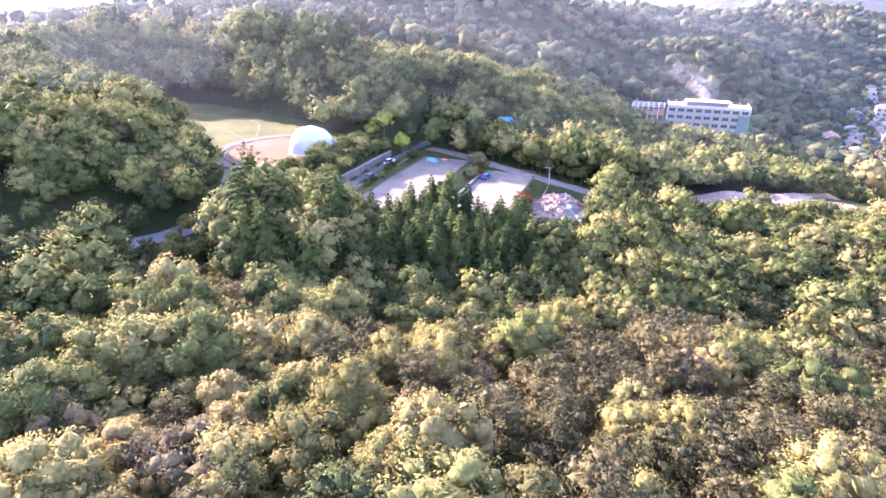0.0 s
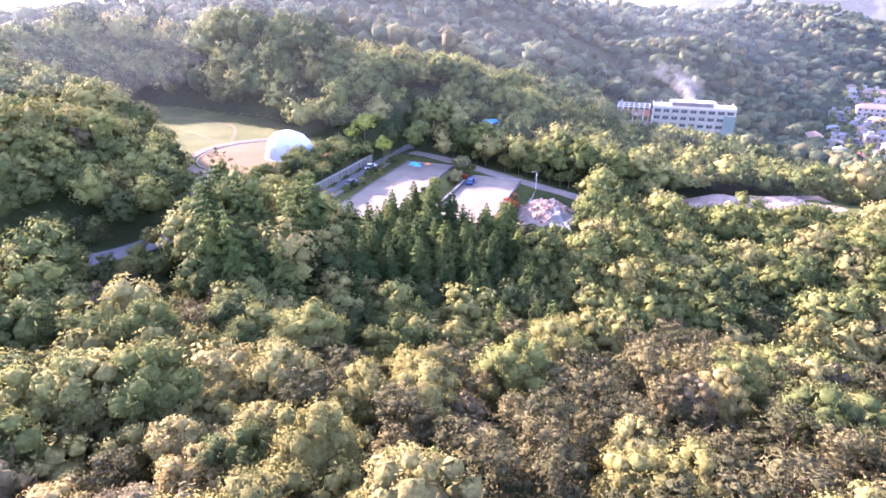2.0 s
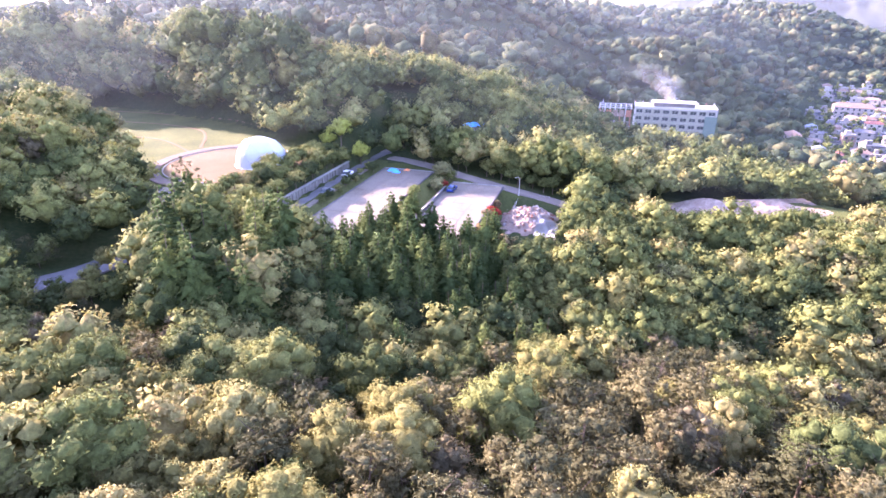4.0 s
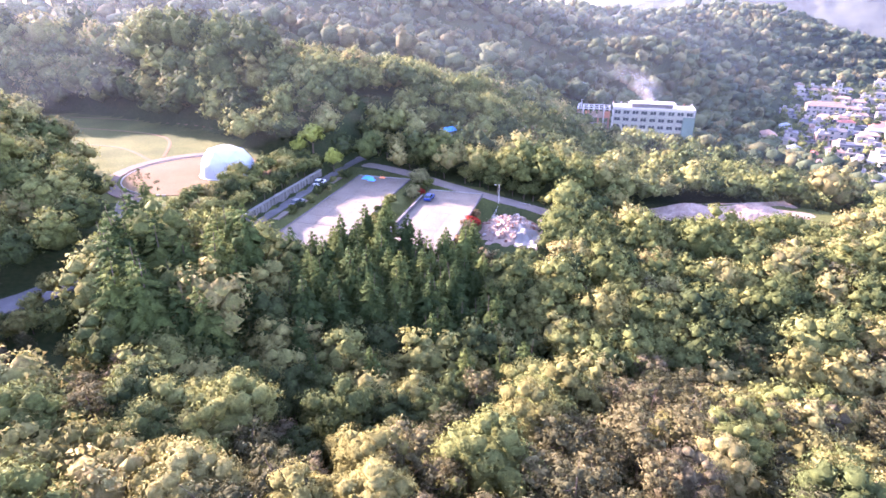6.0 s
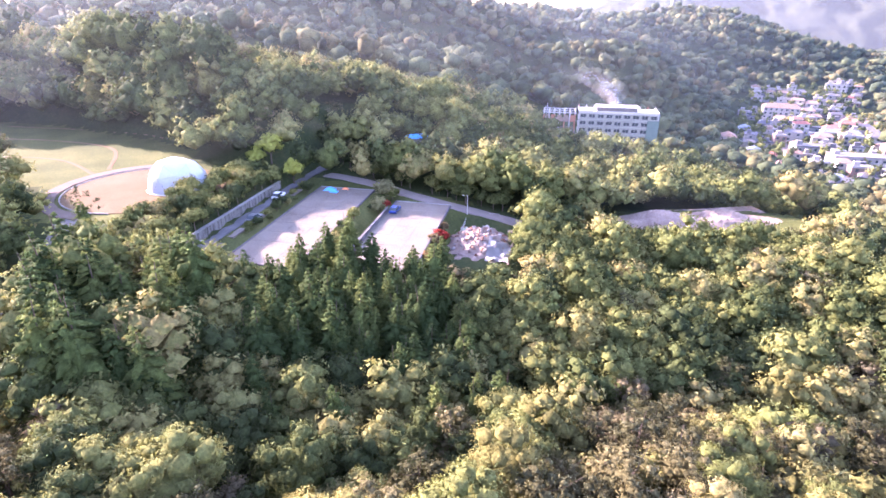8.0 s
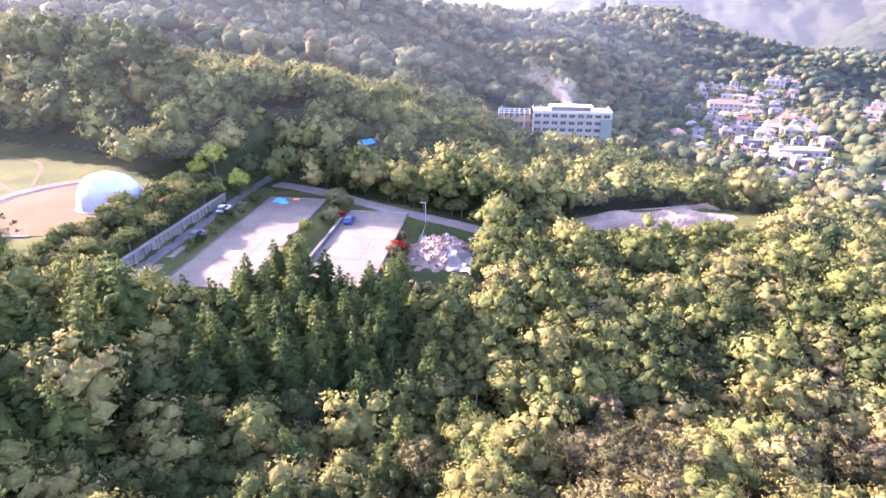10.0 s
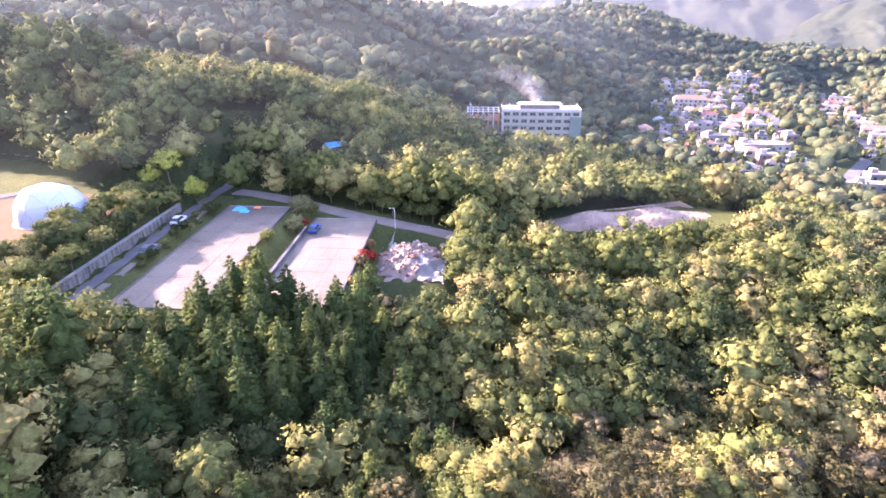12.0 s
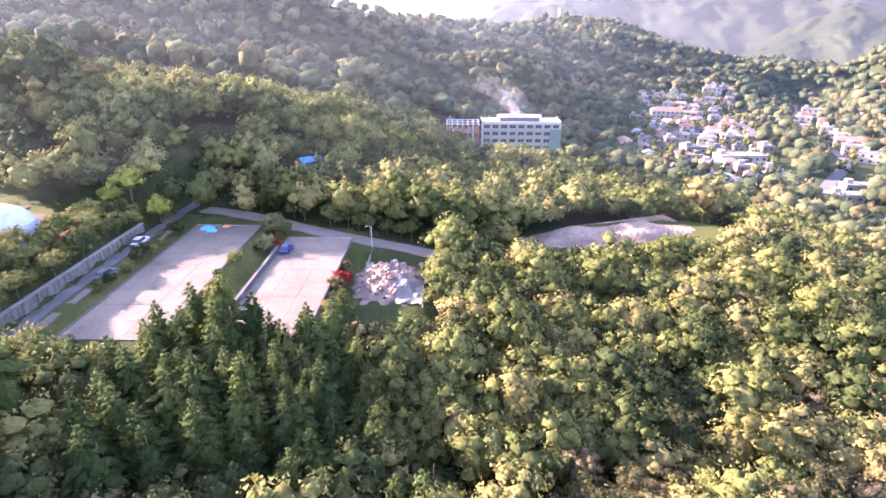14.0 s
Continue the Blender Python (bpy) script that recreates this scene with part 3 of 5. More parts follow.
def plant(kin, spots, scale=(0.85, 1.15)):
    """Sets trees of a kind at places; the first ones are the models themselves."""
    for k, (x, y, z) in enumerate(spots):
        s = rng.uniform(*scale)
        m = pose(x, y, z, 0, 0, rng.uniform(0, 360)) @ Matrix.Scale(s, 4)
        if k < len(kin):
            kin[k].matrix_basis = m
        else:
            copy_thing(kin[k % len(kin)], m)


def on_land(pts):
    return [(x, y, float(land(x, y))) for x, y in pts]


hedge = []
for row in range(4):
    for k in range(17):
        p = site(-23.6 - 2.5 * row + rng.normal() * 0.5, -31 + 3.0 * k + rng.normal() * 0.6)
        if (p.x + 38) ** 2 + (p.y - 151) ** 2 > 8.5 ** 2:
            hedge.append((p.x, p.y))
plant(shrub_kinds(5, "hedge_tree", m_green, 2.5, 4.4, "lush green tree of the hedge above the retaining wall", "hedge trees above the wall", 0.55, True), on_land(hedge))
copy_thing(larches[2], pose(-42.6, 119.5, float(land(-42.6, 119.5)), 0, 0, 70) @ Matrix.Scale(0.68, 4))
m_bright = leaf("bright_leaves", [(0.0, (0.22, 0.25, 0.05)), (1.0, (0.32, 0.34, 0.075))])
plant(shrub_kinds(2, "broadleaf_tree", m_bright, 6.5, 8.0, "bright yellow-green young tree beside the field", "bright young trees", 0.36, True), on_land([(-21.5, 167.5), (-18.3, 170), (-12.5, 164.5)]))
plant(shrub_kinds(3, "shrub", m_green, 1.6, 2.6, "small dark green shrub on the planted strip", "shrubs of the yards", 0.55),
      on_land([(site(u, v).x, site(u, v).y) for u, v in ((3.0, 9.5), (1.6, 3.0), (2.2, 0.5), (1.2, -5), (2.0, -9), (3.2, -12), (-15.2, 8), (-15.6, 4.5), (-16.0, 0), (-15.0, -5), (-15.8, -9), (-14.8, 14), (-15.5, -13), (3.4, 16.5), (5.6, 18.5), (-17.0, 17.4), (-17.3, 11.2), (-16.2, 15.2), (-16.6, -3.2), (-16.9, -10.6), (-16.4, 2.4))]))
m_olive = leaf("olive_leaves", [(0.0, (0.13, 0.13, 0.06)), (1.0, (0.21, 0.20, 0.09))])
plant(shrub_kinds(2, "broadleaf_tree", m_olive, 4.4, 5.2, "olive-green tree on the planted strip", "trees of the planted strip", 0.5, True), on_land([(site(4.6, 10.5).x, site(4.6, 10.5).y), (site(4.0, 17.0).x, site(4.0, 17.0).y)]))
plant(shrub_kinds(2, "maple_tree", m_red, 2.6, 3.4, "small maple with bright red autumn leaves", "red maples", 0.45, True), on_land([(site(22.6, 1.4).x, site(22.6, 1.4).y), (site(22.2, -2.6).x, site(22.2, -2.6).y), (site(6.4, 11.5).x, site(6.4, 11.5).y)]))
m_russet = leaf("russet_leaves", [(0.0, (0.10, 0.09, 0.045)), (1.0, (0.20, 0.12, 0.06))])
plant(shrub_kinds(3, "shrub", m_russet, 2.0, 3.2, "brownish-green bush beside the lower yard", "bushes beside the lower yard", 0.5),
      on_land([(site(u, v).x, site(u, v).y) for u, v in ((21.9, 4), (22.4, -0.5), (21.8, -4.8), (22.6, -6.5), (22.0, -8.5), (22.8, -10.5), (22.2, -13))]))
edge = []
for (ax, ay, az), (bx, by, bz) in zip(BACK_ROAD[2:], BACK_ROAD[3:]):
    for k in range(4):
        f = (k + rng.uniform(0.1, 0.9)) / 4
        nx_, ny_ = -(by - ay), bx - ax
        q = (3.6 + rng.uniform(0, 2.8)) / math.hypot(nx_, ny_)
        edge.append((ax + f * (bx - ax) + nx_ * q, ay + f * (by - ay) + ny_ * q))
plant(shrub_kinds(4, "broadleaf_tree", m_green, 3.0, 6.0, "small green tree at the edge of the lane", "trees along the lane", 0.44, True), on_land(edge))
vx, vy = scatter(236, 470, 242, 490, 9.5)
ok = (village_gap(vx, vy) < -2) & (rng.uniform(size=vx.size) < 0.85)
woodland("village_trees", "garden trees between the village houses", vx[ok], vy[ok], np.ones(ok.sum(), int), {1: lambda q: broadleaf(4 + 4 * q, 2.4, 7, 5, 0.5)})
ex, ey = [], []
for u in np.arange(-22, 3, 2.6):
    for v in np.arange(-38, -30.5, 2.6):
        q = site(u + rng.normal() * 0.5, v + rng.normal() * 0.5)
        ex.append(q.x), ey.append(q.y)
verge = [(x + rng.normal() * 0.6, y + rng.normal() * 0.6) for x in np.arange(-70, -40, 2.7) for y in np.arange(72, 100, 2.7)]
verge = [p for p in verge if 4.4 < along(p[0], p[1], LOW_ROAD)[0] < 7.5 and p[1] < 93 - 0.55 * (p[0] + 48)]
plant(shrub_kinds(4, "shrub", m_green, 1.8, 3.6, "dark green shrub beside the valley road", "shrubs beside the valley road", 0.6), on_land(verge))
plant(shrub_kinds(4, "shrub", m_green, 2.2, 4.2, "dark green shrub below the car park", "shrubs below the car park", 0.5), on_land(list(zip(ex, ey))))

# ---- terraces, roads and walls ----


def streaked(name, stops, rough=0.9):
    """Cast concrete with rain streaks that run down it."""
    m, n, l, b = material(name, rough)
    geo, sc, t, t2, mix = n.new("ShaderNodeNewGeometry"), n.new("ShaderNodeVectorMath"), n.new("ShaderNodeTexNoise"), n.new("ShaderNodeTexNoise"), n.new("ShaderNodeMix")
    sc.operation = "MULTIPLY"
    sc.inputs[1].default_value = (1.6, 1.6, 0.12)
    l.new(geo.outputs["Position"], sc.inputs[0])
    l.new(sc.outputs[0], t.inputs["Vector"])
    l.new(geo.outputs["Position"], t2.inputs["Vector"])
    t.inputs["Scale"].default_value, t2.inputs["Scale"].default_value = 1.0, 3.0
    t.inputs["Detail"].default_value = 4
    mix.inputs[0].default_value = 0.35
    l.new(t.outputs["Fac"], mix.inputs[2]), l.new(t2.outputs["Fac"], mix.inputs[3])
    r = ramp(n, stops)
    l.new(mix.outputs[0], r.inputs[0])
    l.new(r.outputs[0], b.inputs["Base Color"])
    return m


m_panel = streaked("streaked_panels", [(0.36, (0.048, 0.046, 0.041)), (0.5, (0.108, 0.104, 0.095)), (0.64, (0.160, 0.153, 0.140))])
m_wall = surface("stained_concrete_wall", [(0.3, (0.115, 0.112, 0.104)), (0.5, (0.180, 0.176, 0.166)), (0.7, (0.238, 0.230, 0.216))], 0.35, 2.5, 0.9)
m_dark = surface("dark_kerb", [(0.3, (0.06, 0.06, 0.06)), (0.7, (0.13, 0.12, 0.12))], 0.5, 5, 0.9)
m_blue = surface("blue_sheet", [(0.2, (0.02, 0.20, 0.50)), (0.8, (0.04, 0.32, 0.66))], 0.8, 5, 0.45, bump=0.1)
m_orange = surface("orange_cloth", [(0.2, (0.60, 0.16, 0.05)), (0.8, (0.72, 0.25, 0.10))], 1, 6, 0.6)
m_glass = surface("dark_window_glass", [(0.2, (0.02, 0.03, 0.035)), (0.8, (0.05, 0.065, 0.07))], 1, 4, 0.15, bump=0)
m_steel = surface("grey_steel", [(0.2, (0.35, 0.36, 0.36)), (0.8, (0.55, 0.56, 0.56))], 1, 6, 0.45, 0.6, 0.05)
m_earth = surface("pinkish_earth", [(0.3, (0.15, 0.105, 0.08)), (0.5, (0.21, 0.158, 0.124)), (0.7, (0.29, 0.228, 0.185))], 0.25, 2.2, 0.95, bump=0.6)
m_rubble = surface("broken_masonry", [(0.1, (0.17, 0.075, 0.05)), (0.35, (0.20, 0.125, 0.095)), (0.6, (0.22, 0.175, 0.15)), (0.85, (0.28, 0.25, 0.23)), (1.0, (0.10, 0.13, 0.13))], 0.8, 4, 0.9, random_share=0.75)
m_court = surface("court_paint", [(0.3, (0.20, 0.26, 0.17)), (0.7, (0.30, 0.34, 0.24))], 0.3, 4, 0.85)
m_tyre = surface("tyre_rubber", [(0.2, (0.02, 0.02, 0.02)), (0.8, (0.045, 0.045, 0.045))], 2, 9, 0.8)


def site_box(bm, u0, u1, v0, v1, z0, z1):
    """A box in the terraces' own directions."""
    lo = [bm.verts.new(site(u, v, z0)) for u, v in ((u0, v0), (u1, v0), (u1, v1), (u0, v1))]
    hi = [bm.verts.new(site(u, v, z1)) for u, v in ((u0, v0), (u1, v0), (u1, v1), (u0, v1))]
    bm.faces.new(lo[::-1])
    bm.faces.new(hi)
    for i in range(4):
        j = (i + 1) % 4
        bm.faces.new((lo[i], lo[j], hi[j], hi[i]))
    return bm


def lot(name, label, u0, u1, v0, v1, z):
    """A yard of cast slabs with open joints on a bed, and a dark kerb round it."""
    bed = part(name, site_box(bmesh.new(), u0, u1, v0, v1, z - 0.5, z - 0.04), m_dark)
    tagged(bed, label, "pavement", kind="structure")
    nu, nv = round((u1 - u0) / 4.6), round((v1 - v0) / 5.2)
    du, dv = (u1 - u0) / nu, (v1 - v0) / nv
    slab = bpy.data.meshes.new("slab")
    bm = box(bmesh.new(), (-du / 2 + 0.03, -dv / 2 + 0.03, -0.1), (du / 2 - 0.03, dv / 2 - 0.03, 0.0), 0.01)
    bm.to_mesh(slab)
    bm.free()
    slab.materials.append(m_concrete)
    for i in range(nu):
        for j in range(nv):
            s = new("slab", slab)
            s.parent = bed
            p = site(u0 + (i + 0.5) * du, v0 + (j + 0.5) * dv, z + rng.normal() * 0.006)
            s.matrix_basis = pose(*p, rng.normal() * 0.08, rng.normal() * 0.08, math.degrees(math.atan2(AX.y, AX.x)))
    for a in ((u0 - 0.25, u0, v0, v1), (u1, u1 + 0.25, v0, v1), (u0 - 0.25, u1 + 0.25, v1, v1 + 0.25)):
        part("kerb", site_box(bmesh.new(), *a, z - 0.5, z + 0.14), m_dark if a[1] - a[0] < 1 else m_wall, bed)
    return bed


lot("pavement", "pale concrete car park of large worn slabs", -13.7, 0.4, -26, 20, 4.1)
lot("pavement", "pale concrete lower yard of large worn slabs", 7.7, 21.0, -26, 15.8, 3.1)


def ribbon(name, label, line, half, mat, lift=0.05, category="road", follow=False):
    """A road with thickness along a line of points, smoothed."""
    pts = [Vector(p) for p in line]
    fine = []
    for k in range(len(pts) - 1):
        p0, p1, p2, p3 = pts[max(k - 1, 0)], pts[k], pts[k + 1], pts[min(k + 2, len(pts) - 1)]
        n = max(2, int((p2 - p1).length / 2))
        for q in range(n):
            t = q / n
            fine.append(0.5 * (2 * p1 + (p2 - p0) * t + (2 * p0 - 5 * p1 + 4 * p2 - p3) * t * t + (3 * p1 - p0 - 3 * p2 + p3) * t ** 3))
    fine.append(pts[-1])
    bm = bmesh.new()
    rows = []
    for k, p in enumerate(fine):
        d = fine[min(k + 1, len(fine) - 1)] - fine[max(k - 1, 0)]
        side = Vector((d.y, -d.x, 0)).normalized()
        w = half * (1 + 0.05 * math.sin(k * 1.3))
        z = float(land(p.x, p.y)) if follow else p.z
        rows.append([bm.verts.new((p.x + side.x * s * w, p.y + side.y * s * w, z + h)) for s, h in ((-1, -0.4), (-1, lift), (0, lift + 0.03), (1, lift), (1, -0.4))])
    for a, b in zip(rows, rows[1:]):
        for i in range(4):
            bm.faces.new((a[i], a[i + 1], b[i + 1], b[i]))
    return tagged(part(name, bm, mat), label, category, kind="structure")


ribbon("road", "pale concrete lane behind the car parks", BACK_ROAD[1:], 2.0, m_path, 0.06)
ribbon("road", "shaded grey valley road beside the conifers", LOW_ROAD, 2.7, m_asphalt, 0.06)
ribbon("road", "dark narrow lane below the retaining wall", WALL_ROAD, 1.25, m_asphalt, 0.06)
for v in (-22, -14, -5.5, 4, 13):
    bm = site_box(bmesh.new(), -18.4, -16.9, v - 2.6, v + 2.4, 4.2, 4.62)
    tagged(part("pavement", bm, m_concrete), "pale concrete parking bay beside the lane", "pavement", kind="structure")

# retaining wall of cast panels with a coping
wall = tagged(part("wall_terrace", site_box(bmesh.new(), -22.1, -21.75, -31, 13.4, 4.0, 6.9), m_wall), "weathered grey concrete retaining wall with a coping", "wall", kind="structure")
for k in range(15):
    v = -31 + 44.4 * k / 15
    part("panel", site_box(bmesh.new(), -21.74, -21.62, v + 0.03, v + 44.4 / 15 - 0.03, 4.3, 6.75 + 0.05 * (k % 2)), m_panel, wall)
part("coping", site_box(bmesh.new(), -22.25, -21.5, -31, 13.4, 6.9, 7.05), m_wall, wall, "weathered concrete coping")
# low dark wall between the two yards
low = tagged(part("wall_divider", site_box(bmesh.new(), 7.1, 7.5, -20, 9.5, 2.6, 3.75), m_dark), "low dark wall along the planted strip", "wall", kind="structure")
part("coping", site_box(bmesh.new(), 7.02, 7.58, -20, 9.5, 3.75, 3.87), m_asphalt, low)

# ---- playing field and dome ----


def disc_points(cx, cy, r, n, a0=0.0, a1=360.0):
    return [(cx + r * math.cos(radians(a0 + (a1 - a0) * k / n)), cy + r * math.sin(radians(a0 + (a1 - a0) * k / n))) for k in range(n + 1)]


bm = bmesh.new()
ring = [bm.verts.new((x, y, 9.10 + 0.02 * math.sin(k))) for k, (x, y) in enumerate(disc_points(-43.5, 152.5, 16.8, 63)[:-1])]
low_ring = [bm.verts.new((v.co.x, v.co.y, 4.1)) for v in ring]
bm.faces.new(ring)
for k in range(len(ring)):
    j = (k + 1) % len(ring)
    bm.faces.new((low_ring[k], low_ring[j], ring[j], ring[k]))
tagged(part("pavement", bm, m_clay), "reddish-brown clay infield of the playing field", "pitch", kind="structure")
ribbon("path", "pale curved running path round the infield", [(x, y, 9.05) for x, y in disc_points(-43.5, 152.5, 19.4, 22, 75, 250)], 1.5, m_track, 0.16, "path")
ribbon("kerb", "thin white kerb round the clay infield", [(x, y, 9.1) for x, y in disc_points(-43.5, 152.5, 17.0, 26, 75, 262)], 0.13, m_kerb, 0.14, "kerb")
for label, line in (
    ("worn earth path across the field", [(-60, 166, 9), (-72, 180, 9), (-84, 186, 9), (-104, 190, 9)]),
    ("worn earth path along the field's far side", [(-40, 190, 9), (-58, 206, 9), (-84, 222, 9), (-112, 232, 9)]),
    ("worn earth path through the grass", [(-58, 170, 9), (-66, 194, 9), (-90, 208, 9), (-116, 214, 9)]),
):
    ribbon("path", label, line, 0.5, m_clay, 0.05, "path", True)

DOME = (-36.3, 151.5)
dome = thing("dome_tent", "white and pale blue panelled dome tent on the clay field", "tent", (*DOME, 9.08), 12)
m_dome_blue = surface("pale_blue_fabric", [(0.2, (0.27, 0.32, 0.355)), (0.8, (0.34, 0.38, 0.405))], 0.3, 3, 0.45, bump=0.05)


def dome_shape(p):
    """Place on the shell of a point of the unit ball: steep lower walls, rounded above, sagging at one end."""
    r = math.hypot(p.x, p.y)
    k = (1.0 if r < 1e-6 else min(1.0, r ** 0.78) / r)
    return Vector((6.6 * k * p.x, 5.6 * k * p.y, 7.2 * max(p.z, 0.0) ** 0.9 * (1 - 0.18 * max(0.0, p.x))))


ball = bmesh.new()
bmesh.ops.create_icosphere(ball, subdivisions=2, radius=1, matrix=Matrix.Rotation(0.3, 4, "Z"))
for face in ball.faces:
    corners = [v.co.normalized() for v in face.verts]
    if max(c.z for c in corners) < 0.12:
        continue
    outer = [dome_shape(c) for c in corners]
    mid = sum(outer, Vector()) / 3
    bm = bmesh.new()
    rim = [bm.verts.new(mid + (c - mid) * 0.985) for c in outer]
    edge = [bm.verts.new((mid + (a + b - 2 * mid) * 0.49) * 1.012) for a, b in zip(outer, outer[1:] + outer[:1])]
    top = bm.verts.new(mid * 1.03)
    for q in range(3):
        bm.faces.new((rim[q], edge[q], top)), bm.faces.new((edge[q], rim[(q + 1) % 3], top))
    part("fabric_panel", bm, m_dome_blue if rng.uniform() < 0.35 else m_dome, dome)
ball.free()
bm = bmesh.new()
tube(bm, [(*(6.65 * math.cos(a), 5.65 * math.sin(a)), 0.12) for a in (2 * math.pi * k / 32 for k in range(33))], [0.16] * 33, 5)
part("base_ring", bm, m_steel, dome)

# ---- hut, lamp post, court, rubble ----
hx, hy = 22.5, 190.5
hz = float(land(hx, hy)) + 2.2
hut = thing("shelter", "small shelter with a bright blue roof among trees", "shelter", (hx, hy, hz), 20)
for sx_ in (-2.4, 2.4):
    for sy_ in (-1.7, 1.7):
        part("post", tube(bmesh.new(), [(sx_, sy_, -2.8), (sx_, sy_, 3.2)], [0.1, 0.09]), m_steel, hut)
bm = bmesh.new()
v = [bm.verts.new(p) for p in ((-3, -2.3, 3.1), (3, -2.3, 3.1), (3, 2.3, 3.1), (-3, 2.3, 3.1), (-3, 0, 4.1), (3, 0, 4.1))]
for f in ((0, 1, 5, 4), (2, 3, 4, 5), (0, 4, 3), (1, 2, 5), (3, 2, 1, 0)):
    bm.faces.new([v[i] for i in f])
part("roof", bm, m_blue, hut, "bright blue sheet roof")
part("wall", boxes(((-2.4, 1.5, -2.8), (2.4, 1.7, 3.1))), m_wall, hut)

post = thing("lamp_post", "slim white lamp post with a short arm", "lamp post", (29.5, 146.7, -0.8))
part("pole", tube(bmesh.new(), [(0, 0, -0.3), (0, 0, 3), (0, 0, 6.4)], [0.13, 0.1, 0.07], 8), m_white, post)
part("arm", tube(bmesh.new(), [(0, 0, 6.2), (-0.35, -0.1, 6.45), (-0.9, -0.2, 6.5)], [0.06, 0.05, 0.04]), m_white, post)
part("lamp_head", boxes(((-1.35, -0.32, 6.42), (-0.85, -0.08, 6.56)), bevel=0.03), m_steel, post)
part("foot_plate", boxes(((-0.3, -0.3, -0.1), (0.3, 0.3, 0.06)), bevel=0.02), m_steel, post)

court = tagged(part("court", site_box(bmesh.new(), 25, 33, 7, 19.5, -1.3, -0.8), m_court), "faded green sports court slab", "court", kind="structure")
for (ua, va), (ub, vb) in (((25.2, 7.2), (25.2, 19.3)), ((25.2, 19.3), (32.8, 19.3))):
    fence = thing("fence", "low pale wire fence along the court", "fence")
    n = 6
    for k in range(n + 1):
        p = site(ua + (ub - ua) * k / n, va + (vb - va) * k / n)
        part("post", tube(bmesh.new(), [(p.x, p.y, -0.9), (p.x, p.y, 0.5)], [0.05, 0.045], 5), m_white, fence)
    for z in (-0.3, 0.1, 0.45):
        a, b = site(ua, va, z), site(ub, vb, z)
        part("rail", tube(bmesh.new(), [a, b], [0.03, 0.03], 4), m_white, fence)


def lump(r, squash=0.7):
    """An irregular broken block."""
    bm = bmesh.new()
    bmesh.ops.create_icosphere(bm, subdivisions=1, radius=1)
    for w in bm.verts:
        w.co = Vector((w.co.x * r * rng.uniform(0.6, 1.25), w.co.y * r * rng.uniform(0.6, 1.25), w.co.z * r * squash * rng.uniform(0.6, 1.2)))
    return bm


def heap_height(u, v):
    return max(0.0, 2.6 * (1 - ((u - 30) / 7.0) ** 2 - ((v - 3.5) / 8.5) ** 2)) + 0.4 * math.sin(u * 1.7) * math.cos(v * 1.3)


def mound_mesh(u0, u1, v0, v1, nu, nv, height, base):
    bm = bmesh.new()
    grid = [[bm.verts.new(site(u0 + (u1 - u0) * i / nu, v0 + (v1 - v0) * j / nv, base + height(u0 + (u1 - u0) * i / nu, v0 + (v1 - v0) * j / nv))) for i in range(nu + 1)] for j in range(nv + 1)]
    for j in range(nv):
        for i in range(nu):
            bm.faces.new((grid[j][i], grid[j][i + 1], grid[j + 1][i + 1], grid[j + 1][i]))
    return bm


heap = tagged(part("rubble_mound", mound_mesh(22.5, 37.5, -6, 13.5, 26, 32, heap_height, -1.0), m_earth), "heap of broken brick and concrete rubble", "rubble")
blocks = []
for k in range(10):
    me = bpy.data.meshes.new("block")
    bm = lump(1.0)
    bm.to_mesh(me)
    bm.free()
    me.materials.append(m_rubble)
    blocks.append(me)
for k in range(280):
    u, v = 30 + rng.normal() * 3.0, 3.5 + rng.normal() * 4.0
    if ((u - 30) / 7.2) ** 2 + ((v - 3.5) / 8.8) ** 2 > 1:
        continue
    b = new("block", blocks[k % 10])
    b.parent = heap
    s = float(np.clip(rng.exponential(0.22) + 0.14, 0.14, 0.7))
    b.matrix_basis = pose(*site(u, v, -0.95 + heap_height(u, v)), rng.uniform(0, 360), rng.uniform(0, 360), rng.uniform(0, 360)) @ Matrix.Scale(s, 4)
sheet = mound_mesh(32.4, 37.2, -5.5, 2.0, 14, 18, lambda u, v: max(heap_height(u, v), 0.0) + 0.25 + 0.12 * math.sin(3 * u) * math.cos(2.3 * v), -0.9)
tagged(part("tarpaulin", sheet, m_kerb), "crumpled off-white sheet over part of the rubble", "tarpaulin")

# ---- cars and small things in the yards ----


